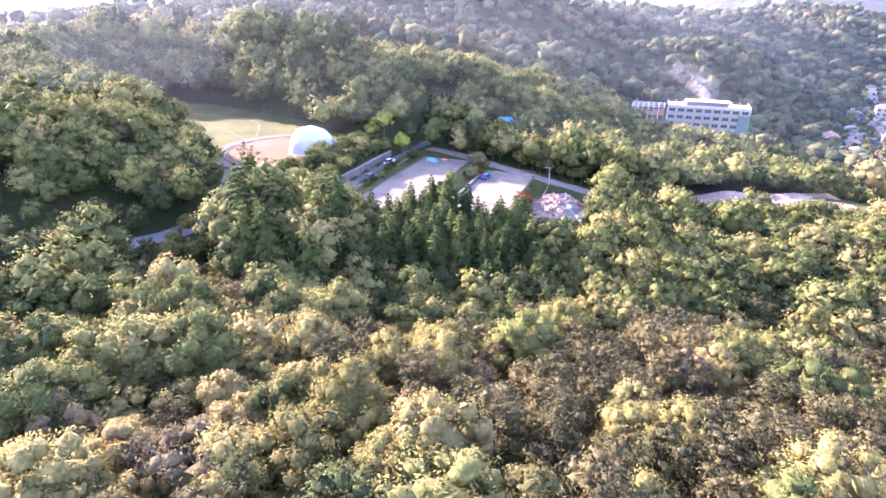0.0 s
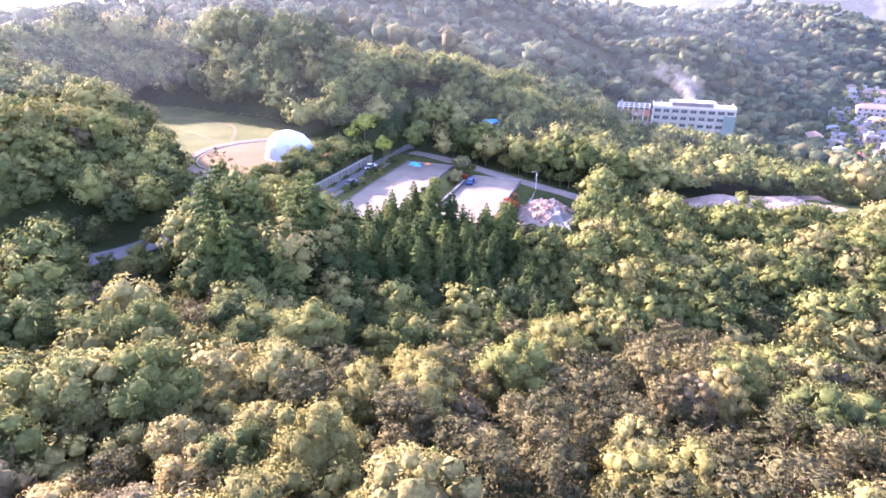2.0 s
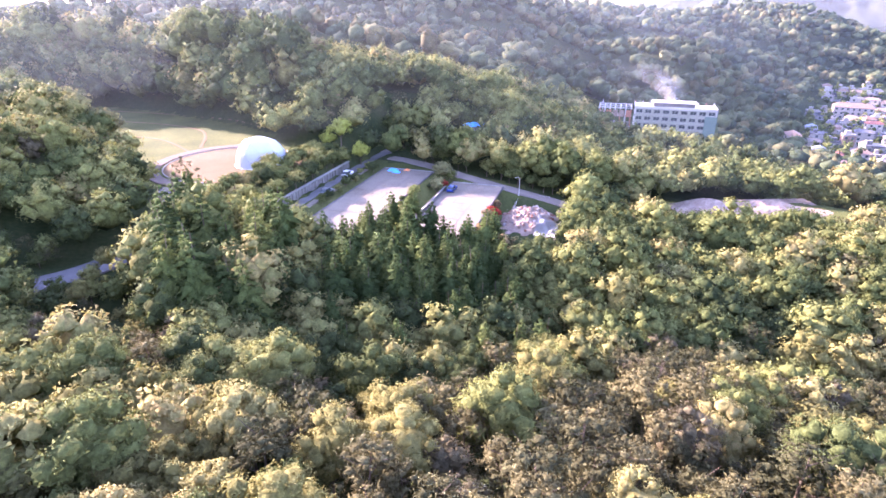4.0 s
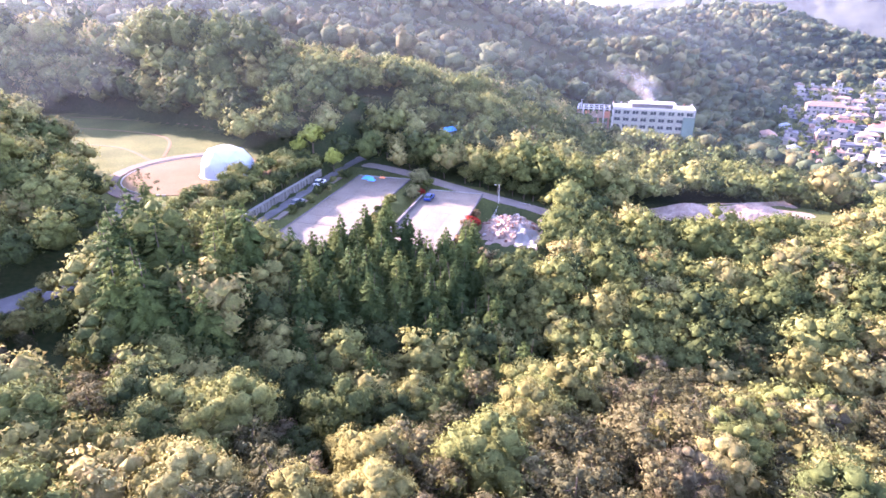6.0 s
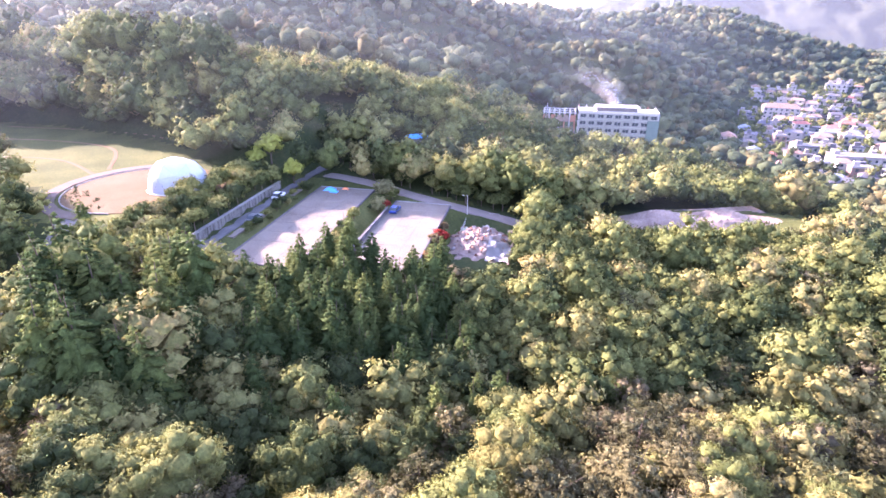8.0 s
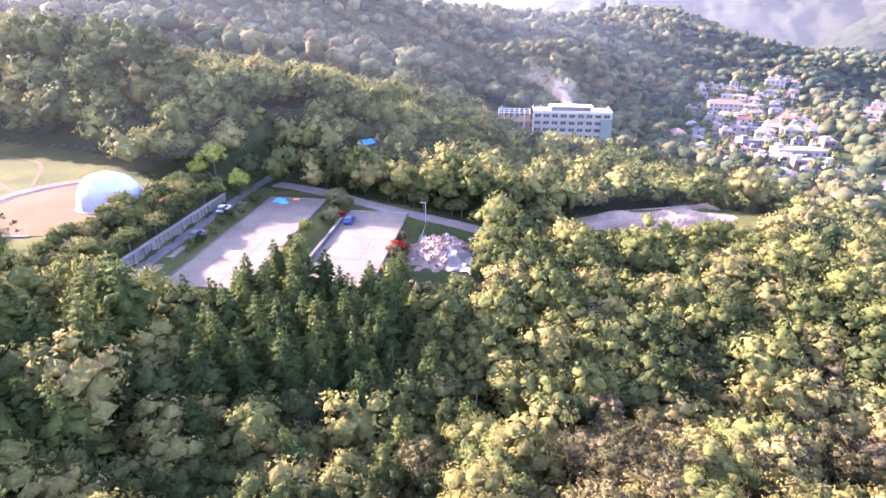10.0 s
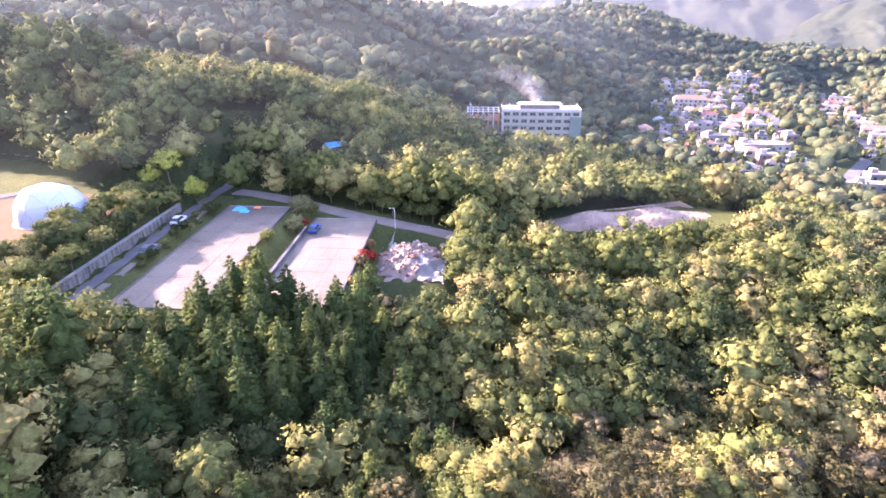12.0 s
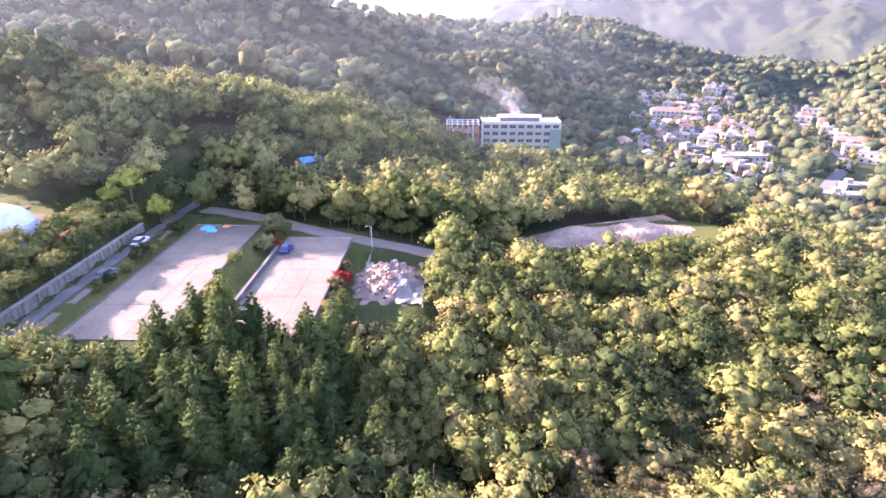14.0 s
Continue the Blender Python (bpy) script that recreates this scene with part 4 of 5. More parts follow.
def car(at, turn, paint, label):
    t = thing("car", label, "car", at, turn)
    bm = boxes(((-2.1, -0.86, 0.28), (2.1, 0.86, 0.86)), bevel=0.12)
    part("body", bm, paint, t)
    bm = bmesh.new()
    lo = [bm.verts.new(p) for p in ((-1.75, -0.8, 0.85), (1.05, -0.8, 0.85), (1.05, 0.8, 0.85), (-1.75, 0.8, 0.85))]
    hi = [bm.verts.new(p) for p in ((-1.35, -0.66, 1.42), (0.35, -0.66, 1.42), (0.35, 0.66, 1.42), (-1.35, 0.66, 1.42))]
    bm.faces.new(hi)
    for i in range(4):
        j = (i + 1) % 4
        bm.faces.new((lo[i], lo[j], hi[j], hi[i]))
    part("cabin_glass", bm, m_glass, t, "dark tinted windows")
    part("roof", boxes(((-1.33, -0.64, 1.42), (0.33, 0.64, 1.47)), bevel=0.02), paint, t)
    for x in (-1.3, 1.3):
        for y in (-0.8, 0.8):
            w = part("wheel", tube(bmesh.new(), [(x, y - 0.1, 0.32), (x, y + 0.1, 0.32)], [0.32, 0.32], 12), m_tyre, t)
            part("rim", tube(bmesh.new(), [(x, y - 0.11, 0.32), (x, y + 0.11, 0.32)], [0.18, 0.18], 8), m_steel, w)
    for y in (-0.6, 0.6):
        part("headlight", boxes(((2.06, y - 0.16, 0.6), (2.13, y + 0.16, 0.74)), bevel=0.02), m_white, t)
    return t


m_carblue = surface("blue_car_paint", [(0.2, (0.012, 0.028, 0.13)), (0.8, (0.02, 0.05, 0.20))], 1, 6, 0.3, 0.2, 0)
m_carwhite = surface("white_car_paint", [(0.2, (0.45, 0.45, 0.44)), (0.8, (0.55, 0.55, 0.54))], 1, 6, 0.3, 0.1, 0)
m_cargrey = surface("grey_car_paint", [(0.2, (0.07, 0.075, 0.08)), (0.8, (0.11, 0.115, 0.12))], 1, 6, 0.3, 0.3, 0)
car(site(9.3, 8.6, 3.1), 68, m_carblue, "dark blue car parked by the planted strip")
car((-15.3, 153.6, 4.95), 70, m_carwhite, "small white car on the lane below the wall")
car(site(-17.6, -7, 4.62), 66, m_cargrey, "grey car in a bay beside the lane")
for (u, v), s, mat, name, label in (((-10.6, 18.0), 1.0, m_blue, "tarpaulin", "crumpled bright blue tarpaulin on the yard"), ((-9.0, 16.6), 0.7, m_blue, "tarpaulin", "small folded blue tarpaulin on the yard"), ((-7.0, 19.4), 0.55, m_orange, "cloth_bundle", "orange cloth bundle at the yard's edge")):
    bm = bmesh.new()
    n = 10
    g = [[bm.verts.new(site(u + (i / n - 0.5) * 3.0 * s, v + (j / n - 0.5) * 2.2 * s, 4.12 + 0.7 * s * max(0.0, 1 - (2 * i / n - 1) ** 2) * max(0.0, 1 - (2 * j / n - 1) ** 2) + 0.08 * math.sin(i * 2.1) * math.cos(j * 1.7))) for i in range(n + 1)] for j in range(n + 1)]
    for j in range(n):
        for i in range(n):
            bm.faces.new((g[j][i], g[j][i + 1], g[j + 1][i + 1], g[j + 1][i]))
    tagged(part(name, bm, mat), label, "tarpaulin")

# long heap of pinkish earth on the cleared terrace


def earth_height(x, y):
    return max(0.0, 1 - ((x - 92) / 26) ** 2 - ((y - 150 + 0.12 * (x - 92)) / 6.5) ** 2) * (2.2 + 0.9 * math.sin(x / 3.1) + 0.6 * math.sin(y * 1.1 + x / 2))


bm = bmesh.new()
g = [[bm.verts.new((66 + i * 0.9, 141 + j * 0.9, -6.12 + earth_height(66 + i * 0.9, 141 + j * 0.9) + 0.08 * math.sin(i * 2.7 + j) * math.cos(j * 1.9))) for i in range(58)] for j in range(21)]
for j in range(20):
    for i in range(57):
        bm.faces.new((g[j][i], g[j][i + 1], g[j + 1][i + 1], g[j + 1][i]))
tagged(part("earth_heap", bm, m_earth), "long heap of pale pinkish excavated earth", "earth heap")

# ---- office block under construction ----
m_render = surface("pale_green_render", [(0.3, (0.19, 0.195, 0.165)), (0.7, (0.26, 0.262, 0.225))], 0.2, 3, 0.8)
m_net = surface("green_scaffold_net", [(0.3, (0.07, 0.11, 0.095)), (0.7, (0.11, 0.155, 0.135))], 0.4, 6, 0.85)
m_rust = surface("rust_red_steel", [(0.3, (0.235, 0.084, 0.050)), (0.7, (0.353, 0.160, 0.101))], 0.6, 5, 0.8)
BX, BY, BZ = 119.0, 294.5, -17.2
TURN = math.degrees(math.atan2(280.7 - 294.6, 155.6 - 119.1))
block = thing("office_building", "four-storey pale concrete building under construction", "building", (BX, BY, BZ), TURN)
LONG, DEEP, STOREY = 39.0, 15.0, 3.55
part("structure_core", boxes(((0.4, 0.5, -3), (LONG - 0.4, DEEP, 4 * STOREY - 0.3))), m_render, block)
for k in range(5):
    part("floor_slab", boxes(((-0.3, -0.3, k * STOREY - 0.2), (LONG + 0.3, DEEP + 0.3, k * STOREY + 0.25)), bevel=0.03), m_white if k == 4 else m_render, block)
bays = 9
for k in range(bays + 1):
    x = LONG * k / bays
    part("column", boxes(((x - 0.3, -0.12, -1), (x + 0.3, 0.6, 4 * STOREY)), bevel=0.02), m_white if k in (0, bays) else m_render, block)
pane, frame_mesh = bpy.data.meshes.new("pane"), bpy.data.meshes.new("window_frame")
b_ = boxes(((-1.45, 0, -0.85), (1.45, 0.05, 0.85)))
b_.to_mesh(pane), b_.free(), pane.materials.append(m_glass)
b_ = boxes(((-1.55, -0.05, 0.85), (1.55, 0.1, 0.95)), ((-1.55, -0.12, -0.97), (1.55, 0.1, -0.85)), ((-1.55, -0.05, -0.85), (-1.45, 0.1, 0.85)), ((1.45, -0.05, -0.85), (1.55, 0.1, 0.85)), ((-0.05, -0.05, -0.85), (0.05, 0.1, 0.85)))
b_.to_mesh(frame_mesh), b_.free(), frame_mesh.materials.append(m_white)
for s in range(4):
    for k in range(bays):
        w = new("window_frame", frame_mesh)
        w.parent = block
        w.matrix_basis = pose(LONG * (k + 0.5) / bays, 0.36, (s + 0.55) * STOREY)
        g_ = new("pane", pane)
        g_.parent = w
for s in range(4):
    for y in (4, 8, 12):
        w = new("window_frame", frame_mesh)
        w.parent = block
        w.matrix_basis = pose(0.2, y, (s + 0.55) * STOREY, 0, 0, -90)
        g_ = new("pane", pane)
        g_.parent = w
part("scaffold_net", boxes(((LONG + 0.4, -0.6, -1), (LONG + 0.55, DEEP, 3.9 * STOREY)), ((LONG - 5.2, -0.75, 0.3), (LONG + 0.5, -0.62, 3.2 * STOREY))), m_net, block, "green scaffold netting")
part("parapet", boxes(((-0.3, -0.3, 4 * STOREY + 0.25), (LONG + 0.3, 0.0, 4 * STOREY + 1.0)), ((-0.3, 0.0, 4 * STOREY + 0.25), (0.0, DEEP, 4 * STOREY + 1.0)), ((LONG, 0.0, 4 * STOREY + 0.25), (LONG + 0.3, DEEP, 4 * STOREY + 1.0))), m_white, block)
part("penthouse_wall", boxes(((9, 4.5, 4 * STOREY + 0.25), (29, 11, 4 * STOREY + 2.2))), m_dark, block)
part("penthouse_roof", boxes(((8.2, 3.8, 4 * STOREY + 2.2), (29.8, 11.8, 4 * STOREY + 2.7)), bevel=0.05), m_white, block)
for k in range(11):
    part("column_stub", boxes(((LONG * k / 10 - 0.2, 12.6, 4 * STOREY + 0.25), (LONG * k / 10 + 0.2, 13.0, 4 * STOREY + 1.9))), m_rust if k % 3 == 0 else m_white, block)
# unfinished frame beside it
bare = thing("building_frame", "open frame of an unfinished building wing", "building", (BX, BY, -13.5), TURN)
for k in range(7):
    x = -18 + 2.7 * k
    for y in (2, 8.5, 15):
        part("column", boxes(((x - 0.22, y - 0.22, -5), (x + 0.22, y + 0.22, 9.0))), m_white if k % 2 else m_rust, bare)
    part("beam", boxes(((x - 0.3, 1.5, 9.0), (x + 0.3, 15.5, 9.5))), m_white, bare)
for y in (2, 8.5, 15):
    part("beam", boxes(((-18.5, y - 0.25, 9.5), (-1.2, y + 0.25, 9.9))), m_white, bare)
part("floor_slab", boxes(((-18.6, 1.4, -5), (-1.2, 15.6, 0.3))), m_path, bare)
part("floor_slab", boxes(((-18.6, 6, 4.5), (-1.2, 15.6, 4.8))), m_earth, bare)
for k in range(5):
    part("formwork_panel", boxes(((-17.6 + 3.3 * k, 1.55, 5.2), (-15.2 + 3.3 * k, 1.7, 8.6))), m_rust if k % 3 == 1 else m_earth, bare)
mast = thing("mast", "thin steel mast beside the building site", "mast", (110, 318, float(land(110, 318))))
part("pole", tube(bmesh.new(), [(0, 0, -0.5), (0, 0, 15)], [0.16, 0.08], 6), m_steel, mast)
part("crossarm", boxes(((-0.9, -0.06, 13.4), (0.9, 0.06, 13.55))), m_steel, mast)
bm = bmesh.new()
g = [[bm.verts.new((92 + i * 2.2, 286 + j * 2.2, float(land(92 + i * 2.2, 286 + j * 2.2)) - 0.3 + 6.0 * max(0, 1 - ((i - 6) / 6) ** 2 - ((j - 4) / 4.2) ** 2) + 0.25 * math.sin(i * 2.3 + j))) for i in range(13)] for j in range(9)]
for j in range(8):
    for i in range(12):
        bm.faces.new((g[j][i], g[j][i + 1], g[j + 1][i + 1], g[j + 1][i]))
tagged(part("earth_heap", bm, m_earth), "bank of dug earth beside the building site", "earth heap")

# ---- village ----
ROOFS = {
    "grey": surface("grey_roof_tiles", [(0.2, (0.046, 0.046, 0.052)), (0.8, (0.105, 0.102, 0.109))], 0.5, 4, 0.8, random_share=0.4),
    "red": surface("red_roof_tiles", [(0.2, (0.185, 0.055, 0.038)), (0.8, (0.269, 0.101, 0.071))], 0.5, 4, 0.8, random_share=0.4),
    "brown": surface("brown_roof_tiles", [(0.2, (0.126, 0.076, 0.052)), (0.8, (0.210, 0.139, 0.101))], 0.5, 4, 0.8, random_share=0.4),
    "white": surface("pale_flat_roof", [(0.2, (0.17, 0.155, 0.14)), (0.8, (0.30, 0.28, 0.255))], 0.5, 4, 0.88, random_share=0.5),
    "blue": surface("pale_blue_roof", [(0.2, (0.098, 0.126, 0.154)), (0.8, (0.154, 0.177, 0.200))], 0.5, 4, 0.6, random_share=0.4),
}
WALLS = {
    "white": surface("off_white_walls", [(0.2, (0.19, 0.172, 0.152)), (0.8, (0.29, 0.265, 0.24))], 0.4, 4, 0.85, random_share=0.5),
    "cream": surface("cream_walls", [(0.2, (0.22, 0.19, 0.155)), (0.8, (0.32, 0.285, 0.24))], 0.4, 4, 0.85, random_share=0.5),
    "pink": surface("pinkish_brick_walls", [(0.2, (0.121, 0.076, 0.060)), (0.8, (0.182, 0.125, 0.102))], 0.4, 4, 0.85, random_share=0.5),
    "grey": m_wall,
}
small_pane = bpy.data.meshes.new("window")
b_ = boxes(((-0.75, -0.06, -0.7), (0.75, 0.06, 0.7)))
b_.to_mesh(small_pane), b_.free(), small_pane.materials.append(m_glass)


def house(x, y, turn, w, d, storeys, roof, wall_kind, pitched, label, ground=None):
    z = float(land(x, y)) if ground is None else ground
    t = thing("house", label, "house", (x, y, z), turn, "houses of the village")
    h = 3.1 * storeys
    part("wall", boxes(((-w / 2, -d / 2, -2.5), (w / 2, d / 2, h))), WALLS[wall_kind], t)
    bm = bmesh.new()
    if pitched:
        e, r = 0.6, min(w, d) * 0.26
        q = [bm.verts.new(p) for p in ((-w / 2 - e, -d / 2 - e, h), (w / 2 + e, -d / 2 - e, h), (w / 2 + e, d / 2 + e, h), (-w / 2 - e, d / 2 + e, h), (-w / 2 + d * 0.25, 0, h + r), (w / 2 - d * 0.25, 0, h + r))]
        for f in ((0, 1, 5, 4), (2, 3, 4, 5), (3, 0, 4), (1, 2, 5), (3, 2, 1, 0)):
            bm.faces.new([q[i] for i in f])
    else:
        box(bm, (-w / 2 - 0.3, -d / 2 - 0.3, h), (w / 2 + 0.3, d / 2 + 0.3, h + 0.4))
        box(bm, (-w / 2 - 0.3, -d / 2 - 0.3, h + 0.4), (w / 2 + 0.3, -d / 2, h + 1.0))
        box(bm, (-w / 2 + 1.5, 0, h + 0.4), (-w / 2 + 4.5, d / 2 - 1, h + 2.6))
    part("roof", bm, ROOFS[roof], t)
    for s in range(storeys):
        for k in range(max(2, int(w / 3.6))):
            for side in (-1, 1):
                g_ = new("window", small_pane)
                g_.parent = t
                g_.matrix_basis = pose(-w / 2 + w * (k + 0.5) / max(2, int(w / 3.6)), side * d / 2, 3.1 * s + 1.7)
        g_ = new("window", small_pane)
        g_.parent = t
        g_.matrix_basis = pose(-w / 2, 0, 3.1 * s + 1.7, 0, 0, 90)
    return t


looks = (("white", "white", False, "white flat-roofed village house"), ("grey", "white", True, "white village house with a grey hipped roof"), ("red", "cream", True, "cream village house with a red tiled roof"),
         ("brown", "cream", True, "cream village house with a brown tiled roof"), ("blue", "white", True, "white village house with a pale blue roof"), ("white", "pink", False, "brick village house with a white flat roof"), ("grey", "grey", False, "grey flat-roofed village building"))
taken = []
hx_, hy_ = scatter(238, 468, 244, 488, 12.4)
for x, y in zip(hx_, hy_):
    # the village fills a band that runs up the valley
    if not -48 < (x - 258) * 0.75 - (y - 285) * 0.62 < 40 or rng.uniform() < 0.4:
        continue
    k = looks[int(rng.choice(7, p=[0.24, 0.20, 0.08, 0.15, 0.07, 0.14, 0.12]))]
    house(float(x), float(y), float(rng.choice([-32, -32, -38, 58, -25]) + rng.normal() * 5), rng.uniform(6, 11), rng.uniform(5.5, 8), int(rng.choice([1, 1, 1, 2])), *k)
    taken.append((x, y))
house(285, 287, -20, 27, 12, 2, "white", "white", False, "long white flat-roofed hall in the village")
house(281, 312, -22, 25, 10, 2, "grey", "grey", False, "long grey flat-roofed block in the village")
house(346, 424, -30, 26, 11, 3, "brown", "white", True, "large white house with a brown roof")
house(436, 470, -40, 16, 9, 2, "white", "white", False, "white house at the head of the valley")
for k, (x, y) in enumerate(((432, 396), (448, 386), (466, 392), (486, 400), (508, 398), (440, 372), (420, 360), (446, 350), (462, 336), (420, 330), (436, 316), (402, 312), (414, 300), (388, 292), (404, 284), (374, 278), (392, 266), (362, 262))):
    k2 = (("white", "white", False, "long white roadside building"), ("red", "white", True, "roadside building with a reddish roof"), ("white", "cream", False, "long cream roadside building with a white roof"))[k % 3]
    house(x, y, -50 + 6 * math.sin(k), 17 + 5 * math.sin(k * 2.1), 9, 1 + k % 2, *k2)
for x, y, w in ((263, 222, 16), (276, 214, 14), (252, 232, 12), (300, 222, 20)):
    house(x, y, -28, w, 8, 1, "white", "grey", False, "low white-roofed building beside the road")
for x, y, turn, w in ((209, 166, -25, 13), (217, 160, -25, 15), (225, 170, 62, 11)):
    house(x, y, turn, w, 8, 1, "red", "pink", True, "low hall with an orange-red tiled roof")
ribbon("road", "grey main road through the village valley", [(250, 150, 0), (266, 215, 0), (350, 268, 0), (385, 312, 0), (430, 366, 0), (475, 408, 0), (530, 455, 0)], 3.2, m_asphalt, 0.15, "road", True)
ribbon("road", "narrow village street", [(246, 240, 0), (262, 300, 0), (290, 350, 0), (340, 400, 0), (400, 440, 0)], 2.6, m_path, 0.15, "road", True)
for k in range(14):
    x, y = 232 + 5.5 * (k % 7) + rng.normal(), 186 + 12 * (k // 7) + rng.normal() - 2.3 * (k % 7)
    car((x, y, float(land(x, y)) + 0.05), -25 + 90 * (k % 2), (m_carwhite, m_cargrey, m_carblue)[k % 3], ("white car parked below the village", "grey car parked below the village", "blue car parked below the village")[k % 3])

# ---- far tower ----
tz = float(land(434, 763))
tower = thing("hill_tower", "small white tower on a far wooded hill", "tower", (434, 763, tz))
part("shaft", tube(bmesh.new(), [(0, 0, -2), (0, 0, 6), (0, 0, 20)], [2.6, 2.2, 1.5], 8), m_white, tower)
part("cap", tube(bmesh.new(), [(0, 0, 20), (0, 0, 21), (0, 0, 26)], [2.2, 2.0, 0.2], 8), m_white, tower)

# ---- smoke over the building ----
m_smoke, sn, sl, sb = material("thin_smoke", 1.0)
sn.remove(sb)
geo, wisp, span, dense, thin = (sn.new("ShaderNode" + k) for k in ("NewGeometry", "TexNoise", "MapRange", "Math", "Attribute"))
wisp.inputs["Scale"].default_value, wisp.inputs["Detail"].default_value, wisp.inputs["Distortion"].default_value = 0.16, 5, 0.8
sl.new(geo.outputs["Position"], wisp.inputs["Vector"])
span.inputs["From Min"].default_value, span.inputs["From Max"].default_value = 0.34, 0.68
sl.new(wisp.outputs["Fac"], span.inputs["Value"])
thin.attribute_name, dense.operation = "thinness", "MULTIPLY"
sl.new(span.outputs[0], dense.inputs[0]), sl.new(thin.outputs["Fac"], dense.inputs[1])
clear, lit, mixed = sn.new("ShaderNodeBsdfTransparent"), sn.new("ShaderNodeBsdfTranslucent"), sn.new("ShaderNodeMixShader")
lit.inputs["Color"].default_value = (0.86, 0.90, 0.96, 1)
sl.new(dense.outputs[0], mixed.inputs[0]), sl.new(clear.outputs[0], mixed.inputs[1]), sl.new(lit.outputs[0], mixed.inputs[2])
sl.new(mixed.outputs[0], sn["Material Output"].inputs["Surface"])
# a billowing sheet that widens and drifts as it rises
nu_, nv_ = 26, 22
pts, weight = [], []
for j in range(nv_ + 1):
    f = j / nv_
    for i in range(nu_ + 1):
        g = 2 * i / nu_ - 1
        half = 3.0 + 17 * f
        pts.append((146 - 26 * f * f + g * half, 309 + 10 * f + 1.6 * math.sin(3 * g + 5 * f) - 0.35 * g * half, -5 + 24 * f + 0.9 * math.sin(4 * g)))
        weight.append(max(0.0, 1 - g * g) ** 1.2 * (0.42 * (1 - f) ** 2.0 + 0.06 * (1 - f)))
me = bpy.data.meshes.new("smoke")
me.from_pydata(pts, [], [(j * (nu_ + 1) + i, j * (nu_ + 1) + i + 1, (j + 1) * (nu_ + 1) + i + 1, (j + 1) * (nu_ + 1) + i) for j in range(nv_) for i in range(nu_)])
me.polygons.foreach_set("use_smooth", np.ones(nu_ * nv_, dtype=bool))
me.attributes.new("thinness", "FLOAT", "POINT").data.foreach_set("value", np.array(weight, dtype=np.float32))
me.materials.append(m_smoke)
tagged(new("smoke", me), "thin whitish smoke rising behind the building", "smoke", kind="stuff")

# ---- translucent sheets in place of haze over the valleys ----


def haze_sheet(radius, thickness):
    """A thin curved sheet added across the valleys to imitate sunlit haze; its density drifts from place to place."""
    m, n, l, b = material("valley_haze_sheet", 1.0)
    n.remove(b)
    geo, tx, mr = n.new("ShaderNodeNewGeometry"), n.new("ShaderNodeTexNoise"), n.new("ShaderNodeMapRange")
    tx.inputs["Scale"].default_value, tx.inputs["Detail"].default_value = 0.006, 2
    l.new(geo.outputs["Position"], tx.inputs["Vector"])
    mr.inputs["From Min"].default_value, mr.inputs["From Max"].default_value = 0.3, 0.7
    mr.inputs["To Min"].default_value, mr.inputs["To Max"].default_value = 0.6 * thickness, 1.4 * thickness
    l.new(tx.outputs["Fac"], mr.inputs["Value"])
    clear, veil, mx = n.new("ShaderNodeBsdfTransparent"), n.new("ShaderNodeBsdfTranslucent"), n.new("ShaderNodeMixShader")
    # bluish haze tone given to the sheet itself
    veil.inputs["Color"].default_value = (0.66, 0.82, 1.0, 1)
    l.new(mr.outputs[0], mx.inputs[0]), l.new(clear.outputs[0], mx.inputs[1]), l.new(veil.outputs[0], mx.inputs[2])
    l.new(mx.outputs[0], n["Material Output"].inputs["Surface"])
    bm = bmesh.new()
    rows = [[bm.verts.new((radius * math.sin(radians(a)), radius * math.cos(radians(a)), z)) for a in range(-80, 121, 4)] for z in (-60, 40, 260)]
    for p, q in zip(rows, rows[1:]):
        for i in range(len(p) - 1):
            bm.faces.new((p[i], p[i + 1], q[i + 1], q[i]))
    for f in bm.faces:
        f.smooth = True
    return tagged(part("haze", bm, m), "thin translucent sheet standing in for haze over the valley", "haze", kind="stuff")


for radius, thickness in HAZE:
    haze_sheet(radius, thickness)

# ---- mountains in the distance ----


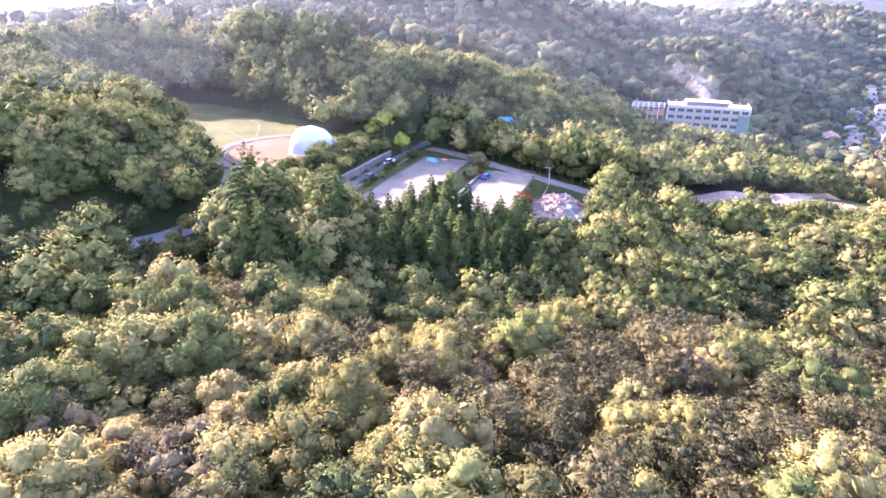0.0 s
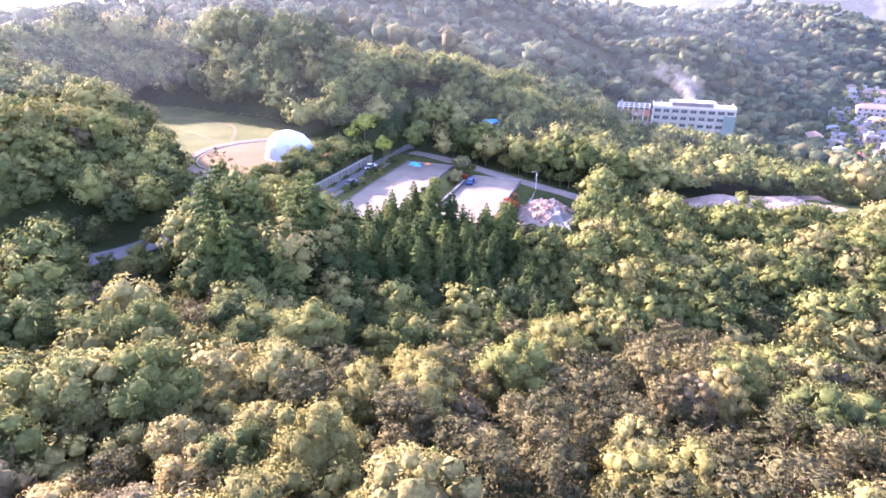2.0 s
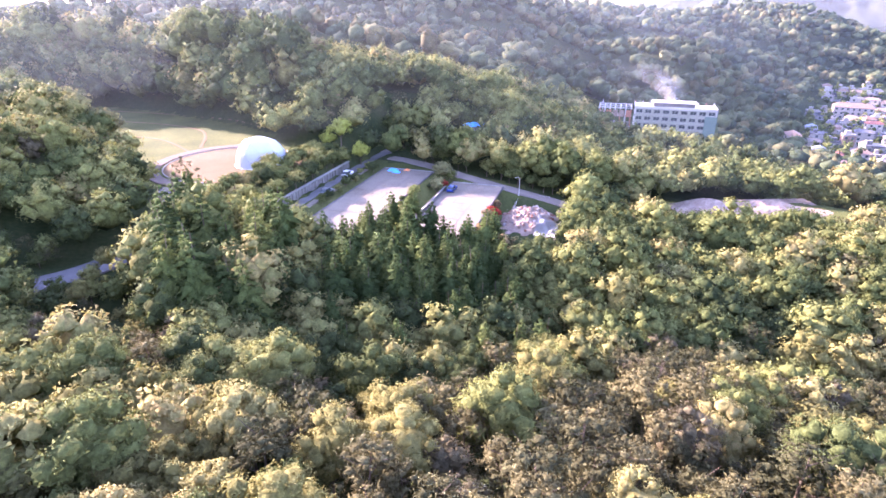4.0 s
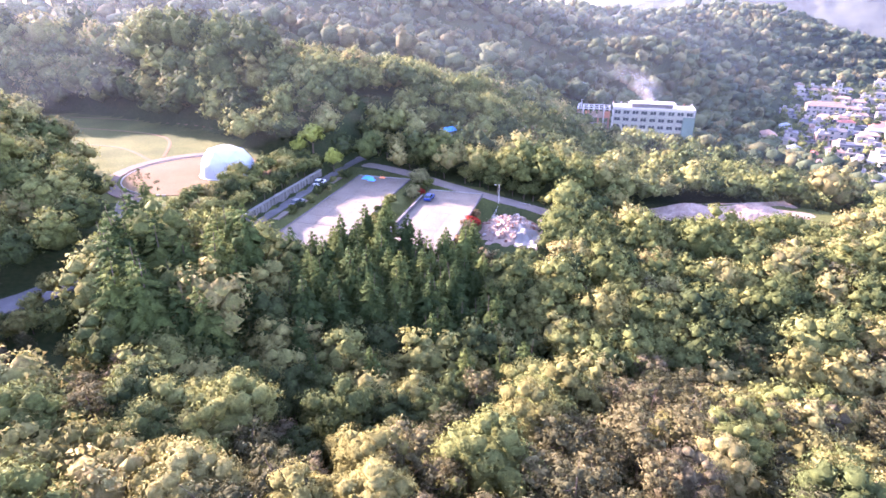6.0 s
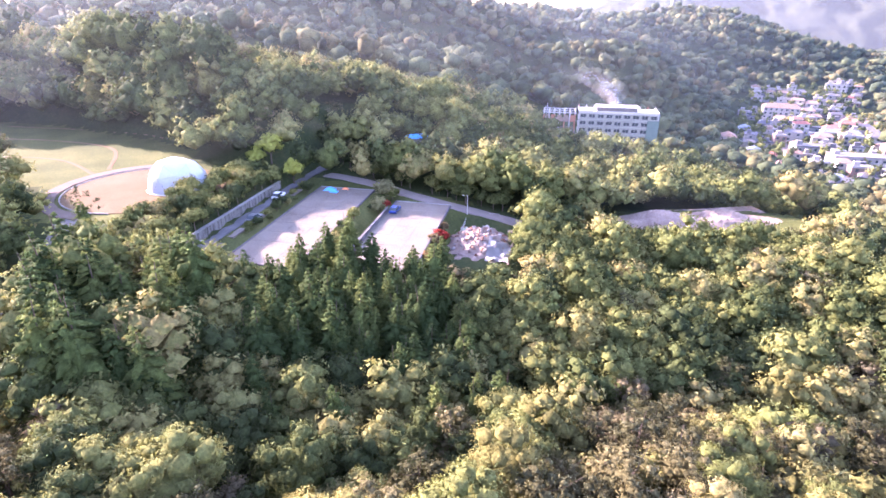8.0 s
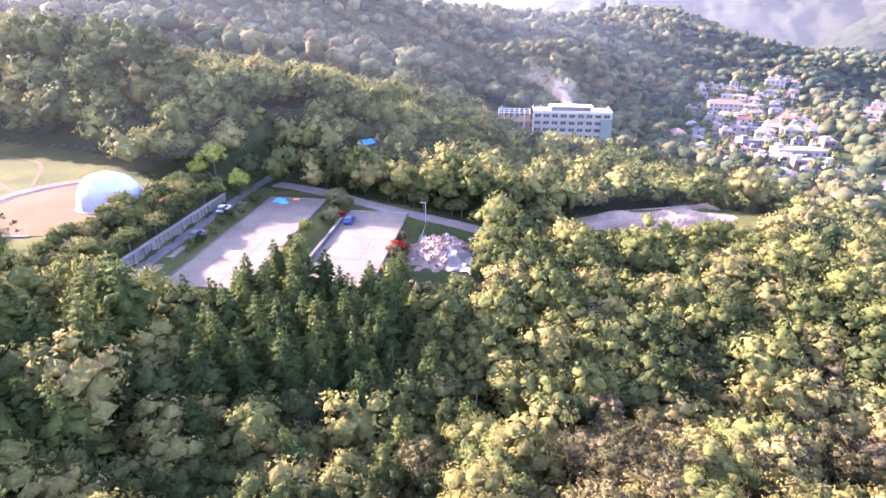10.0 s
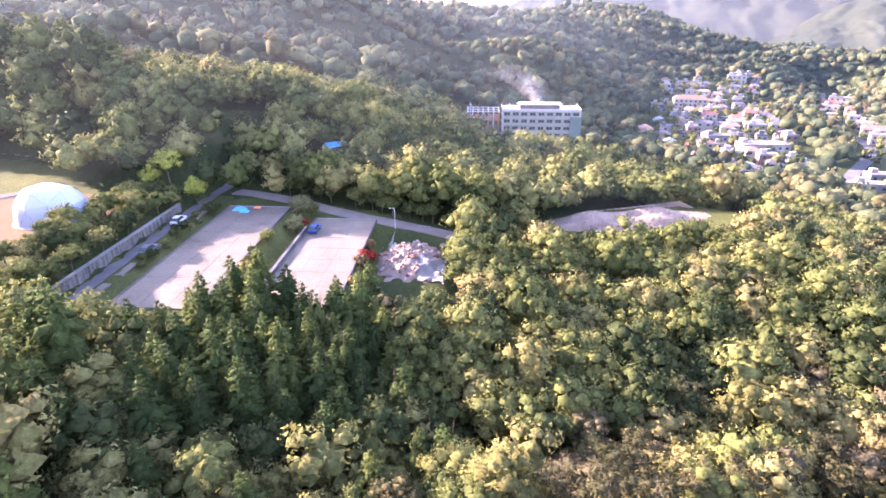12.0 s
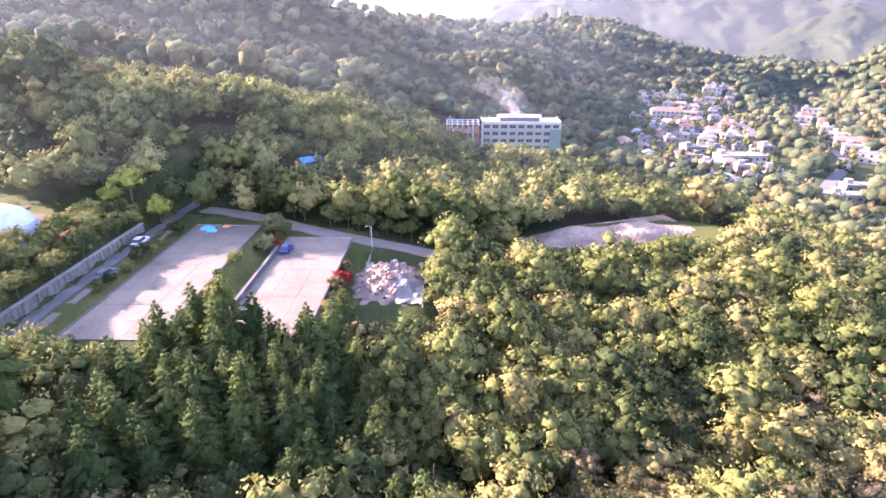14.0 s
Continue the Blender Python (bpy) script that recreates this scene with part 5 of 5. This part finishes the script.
def ridge(label, far, a0, a1, crest, spur, haze, share):
    """A wooded mountain chain with its haze put in as a glow: a folded slope from valley to crest, seen from afar; the
    crest is given in degrees above the level.
    """
    m, n, l, b = material("mountain_haze_glow", 1.0)
    geo, tx = n.new("ShaderNodeNewGeometry"), n.new("ShaderNodeTexNoise")
    tx.inputs["Scale"].default_value, tx.inputs["Detail"].default_value, tx.inputs["Roughness"].default_value = 0.025, 8, 0.7
    l.new(geo.outputs["Position"], tx.inputs["Vector"])
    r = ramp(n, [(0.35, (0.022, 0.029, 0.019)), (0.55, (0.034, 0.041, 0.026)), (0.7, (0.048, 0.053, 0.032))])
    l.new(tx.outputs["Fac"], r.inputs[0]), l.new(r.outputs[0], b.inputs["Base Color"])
    # distance haze painted as an even glow, mixed over the slope's own colour
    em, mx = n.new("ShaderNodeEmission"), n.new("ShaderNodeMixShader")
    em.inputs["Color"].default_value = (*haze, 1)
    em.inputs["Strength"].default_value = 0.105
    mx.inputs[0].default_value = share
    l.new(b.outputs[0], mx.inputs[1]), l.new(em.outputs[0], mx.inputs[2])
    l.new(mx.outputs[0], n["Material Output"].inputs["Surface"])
    bm = bmesh.new()
    na, nh = 280, 44
    rows = []
    for j in range(nh + 1):
        f = j / nh
        row = []
        for k in range(na + 1):
            a = a0 + (a1 - a0) * k / na
            top = 47 + far * 1.45 * math.tan(radians(crest(a)))
            fold = 1 - 2 * abs(noise.fractal(Vector((a * spur + 0.6 * f, f * 1.1, far * 0.013)), 0.9, 2.1, 6))
            reach = far * (1 + 0.45 * f - 0.16 * fold * (0.2 + f) * (1 - f * f))
            z = -38 + (top + 38) * f * (1 + 0.12 * (fold - 0.5) * (1 - f)) + 9 * noise.fractal(Vector((a * 0.9, f * 4, far)), 1.0, 2.0, 4) * f
            row.append(bm.verts.new((reach * math.sin(radians(a)), reach * math.cos(radians(a)), z)))
        rows.append(row)
    for p, q in zip(rows, rows[1:]):
        for i in range(na):
            bm.faces.new((p[i], p[i + 1], q[i + 1], q[i]))
    for f in bm.faces:
        f.smooth = True
    return tagged(part("backdrop", bm, m), label, "mountains", kind="structure")


def bell(a, mid, left, right):
    return math.exp(-((a - mid) / (left if a < mid else right)) ** 2)


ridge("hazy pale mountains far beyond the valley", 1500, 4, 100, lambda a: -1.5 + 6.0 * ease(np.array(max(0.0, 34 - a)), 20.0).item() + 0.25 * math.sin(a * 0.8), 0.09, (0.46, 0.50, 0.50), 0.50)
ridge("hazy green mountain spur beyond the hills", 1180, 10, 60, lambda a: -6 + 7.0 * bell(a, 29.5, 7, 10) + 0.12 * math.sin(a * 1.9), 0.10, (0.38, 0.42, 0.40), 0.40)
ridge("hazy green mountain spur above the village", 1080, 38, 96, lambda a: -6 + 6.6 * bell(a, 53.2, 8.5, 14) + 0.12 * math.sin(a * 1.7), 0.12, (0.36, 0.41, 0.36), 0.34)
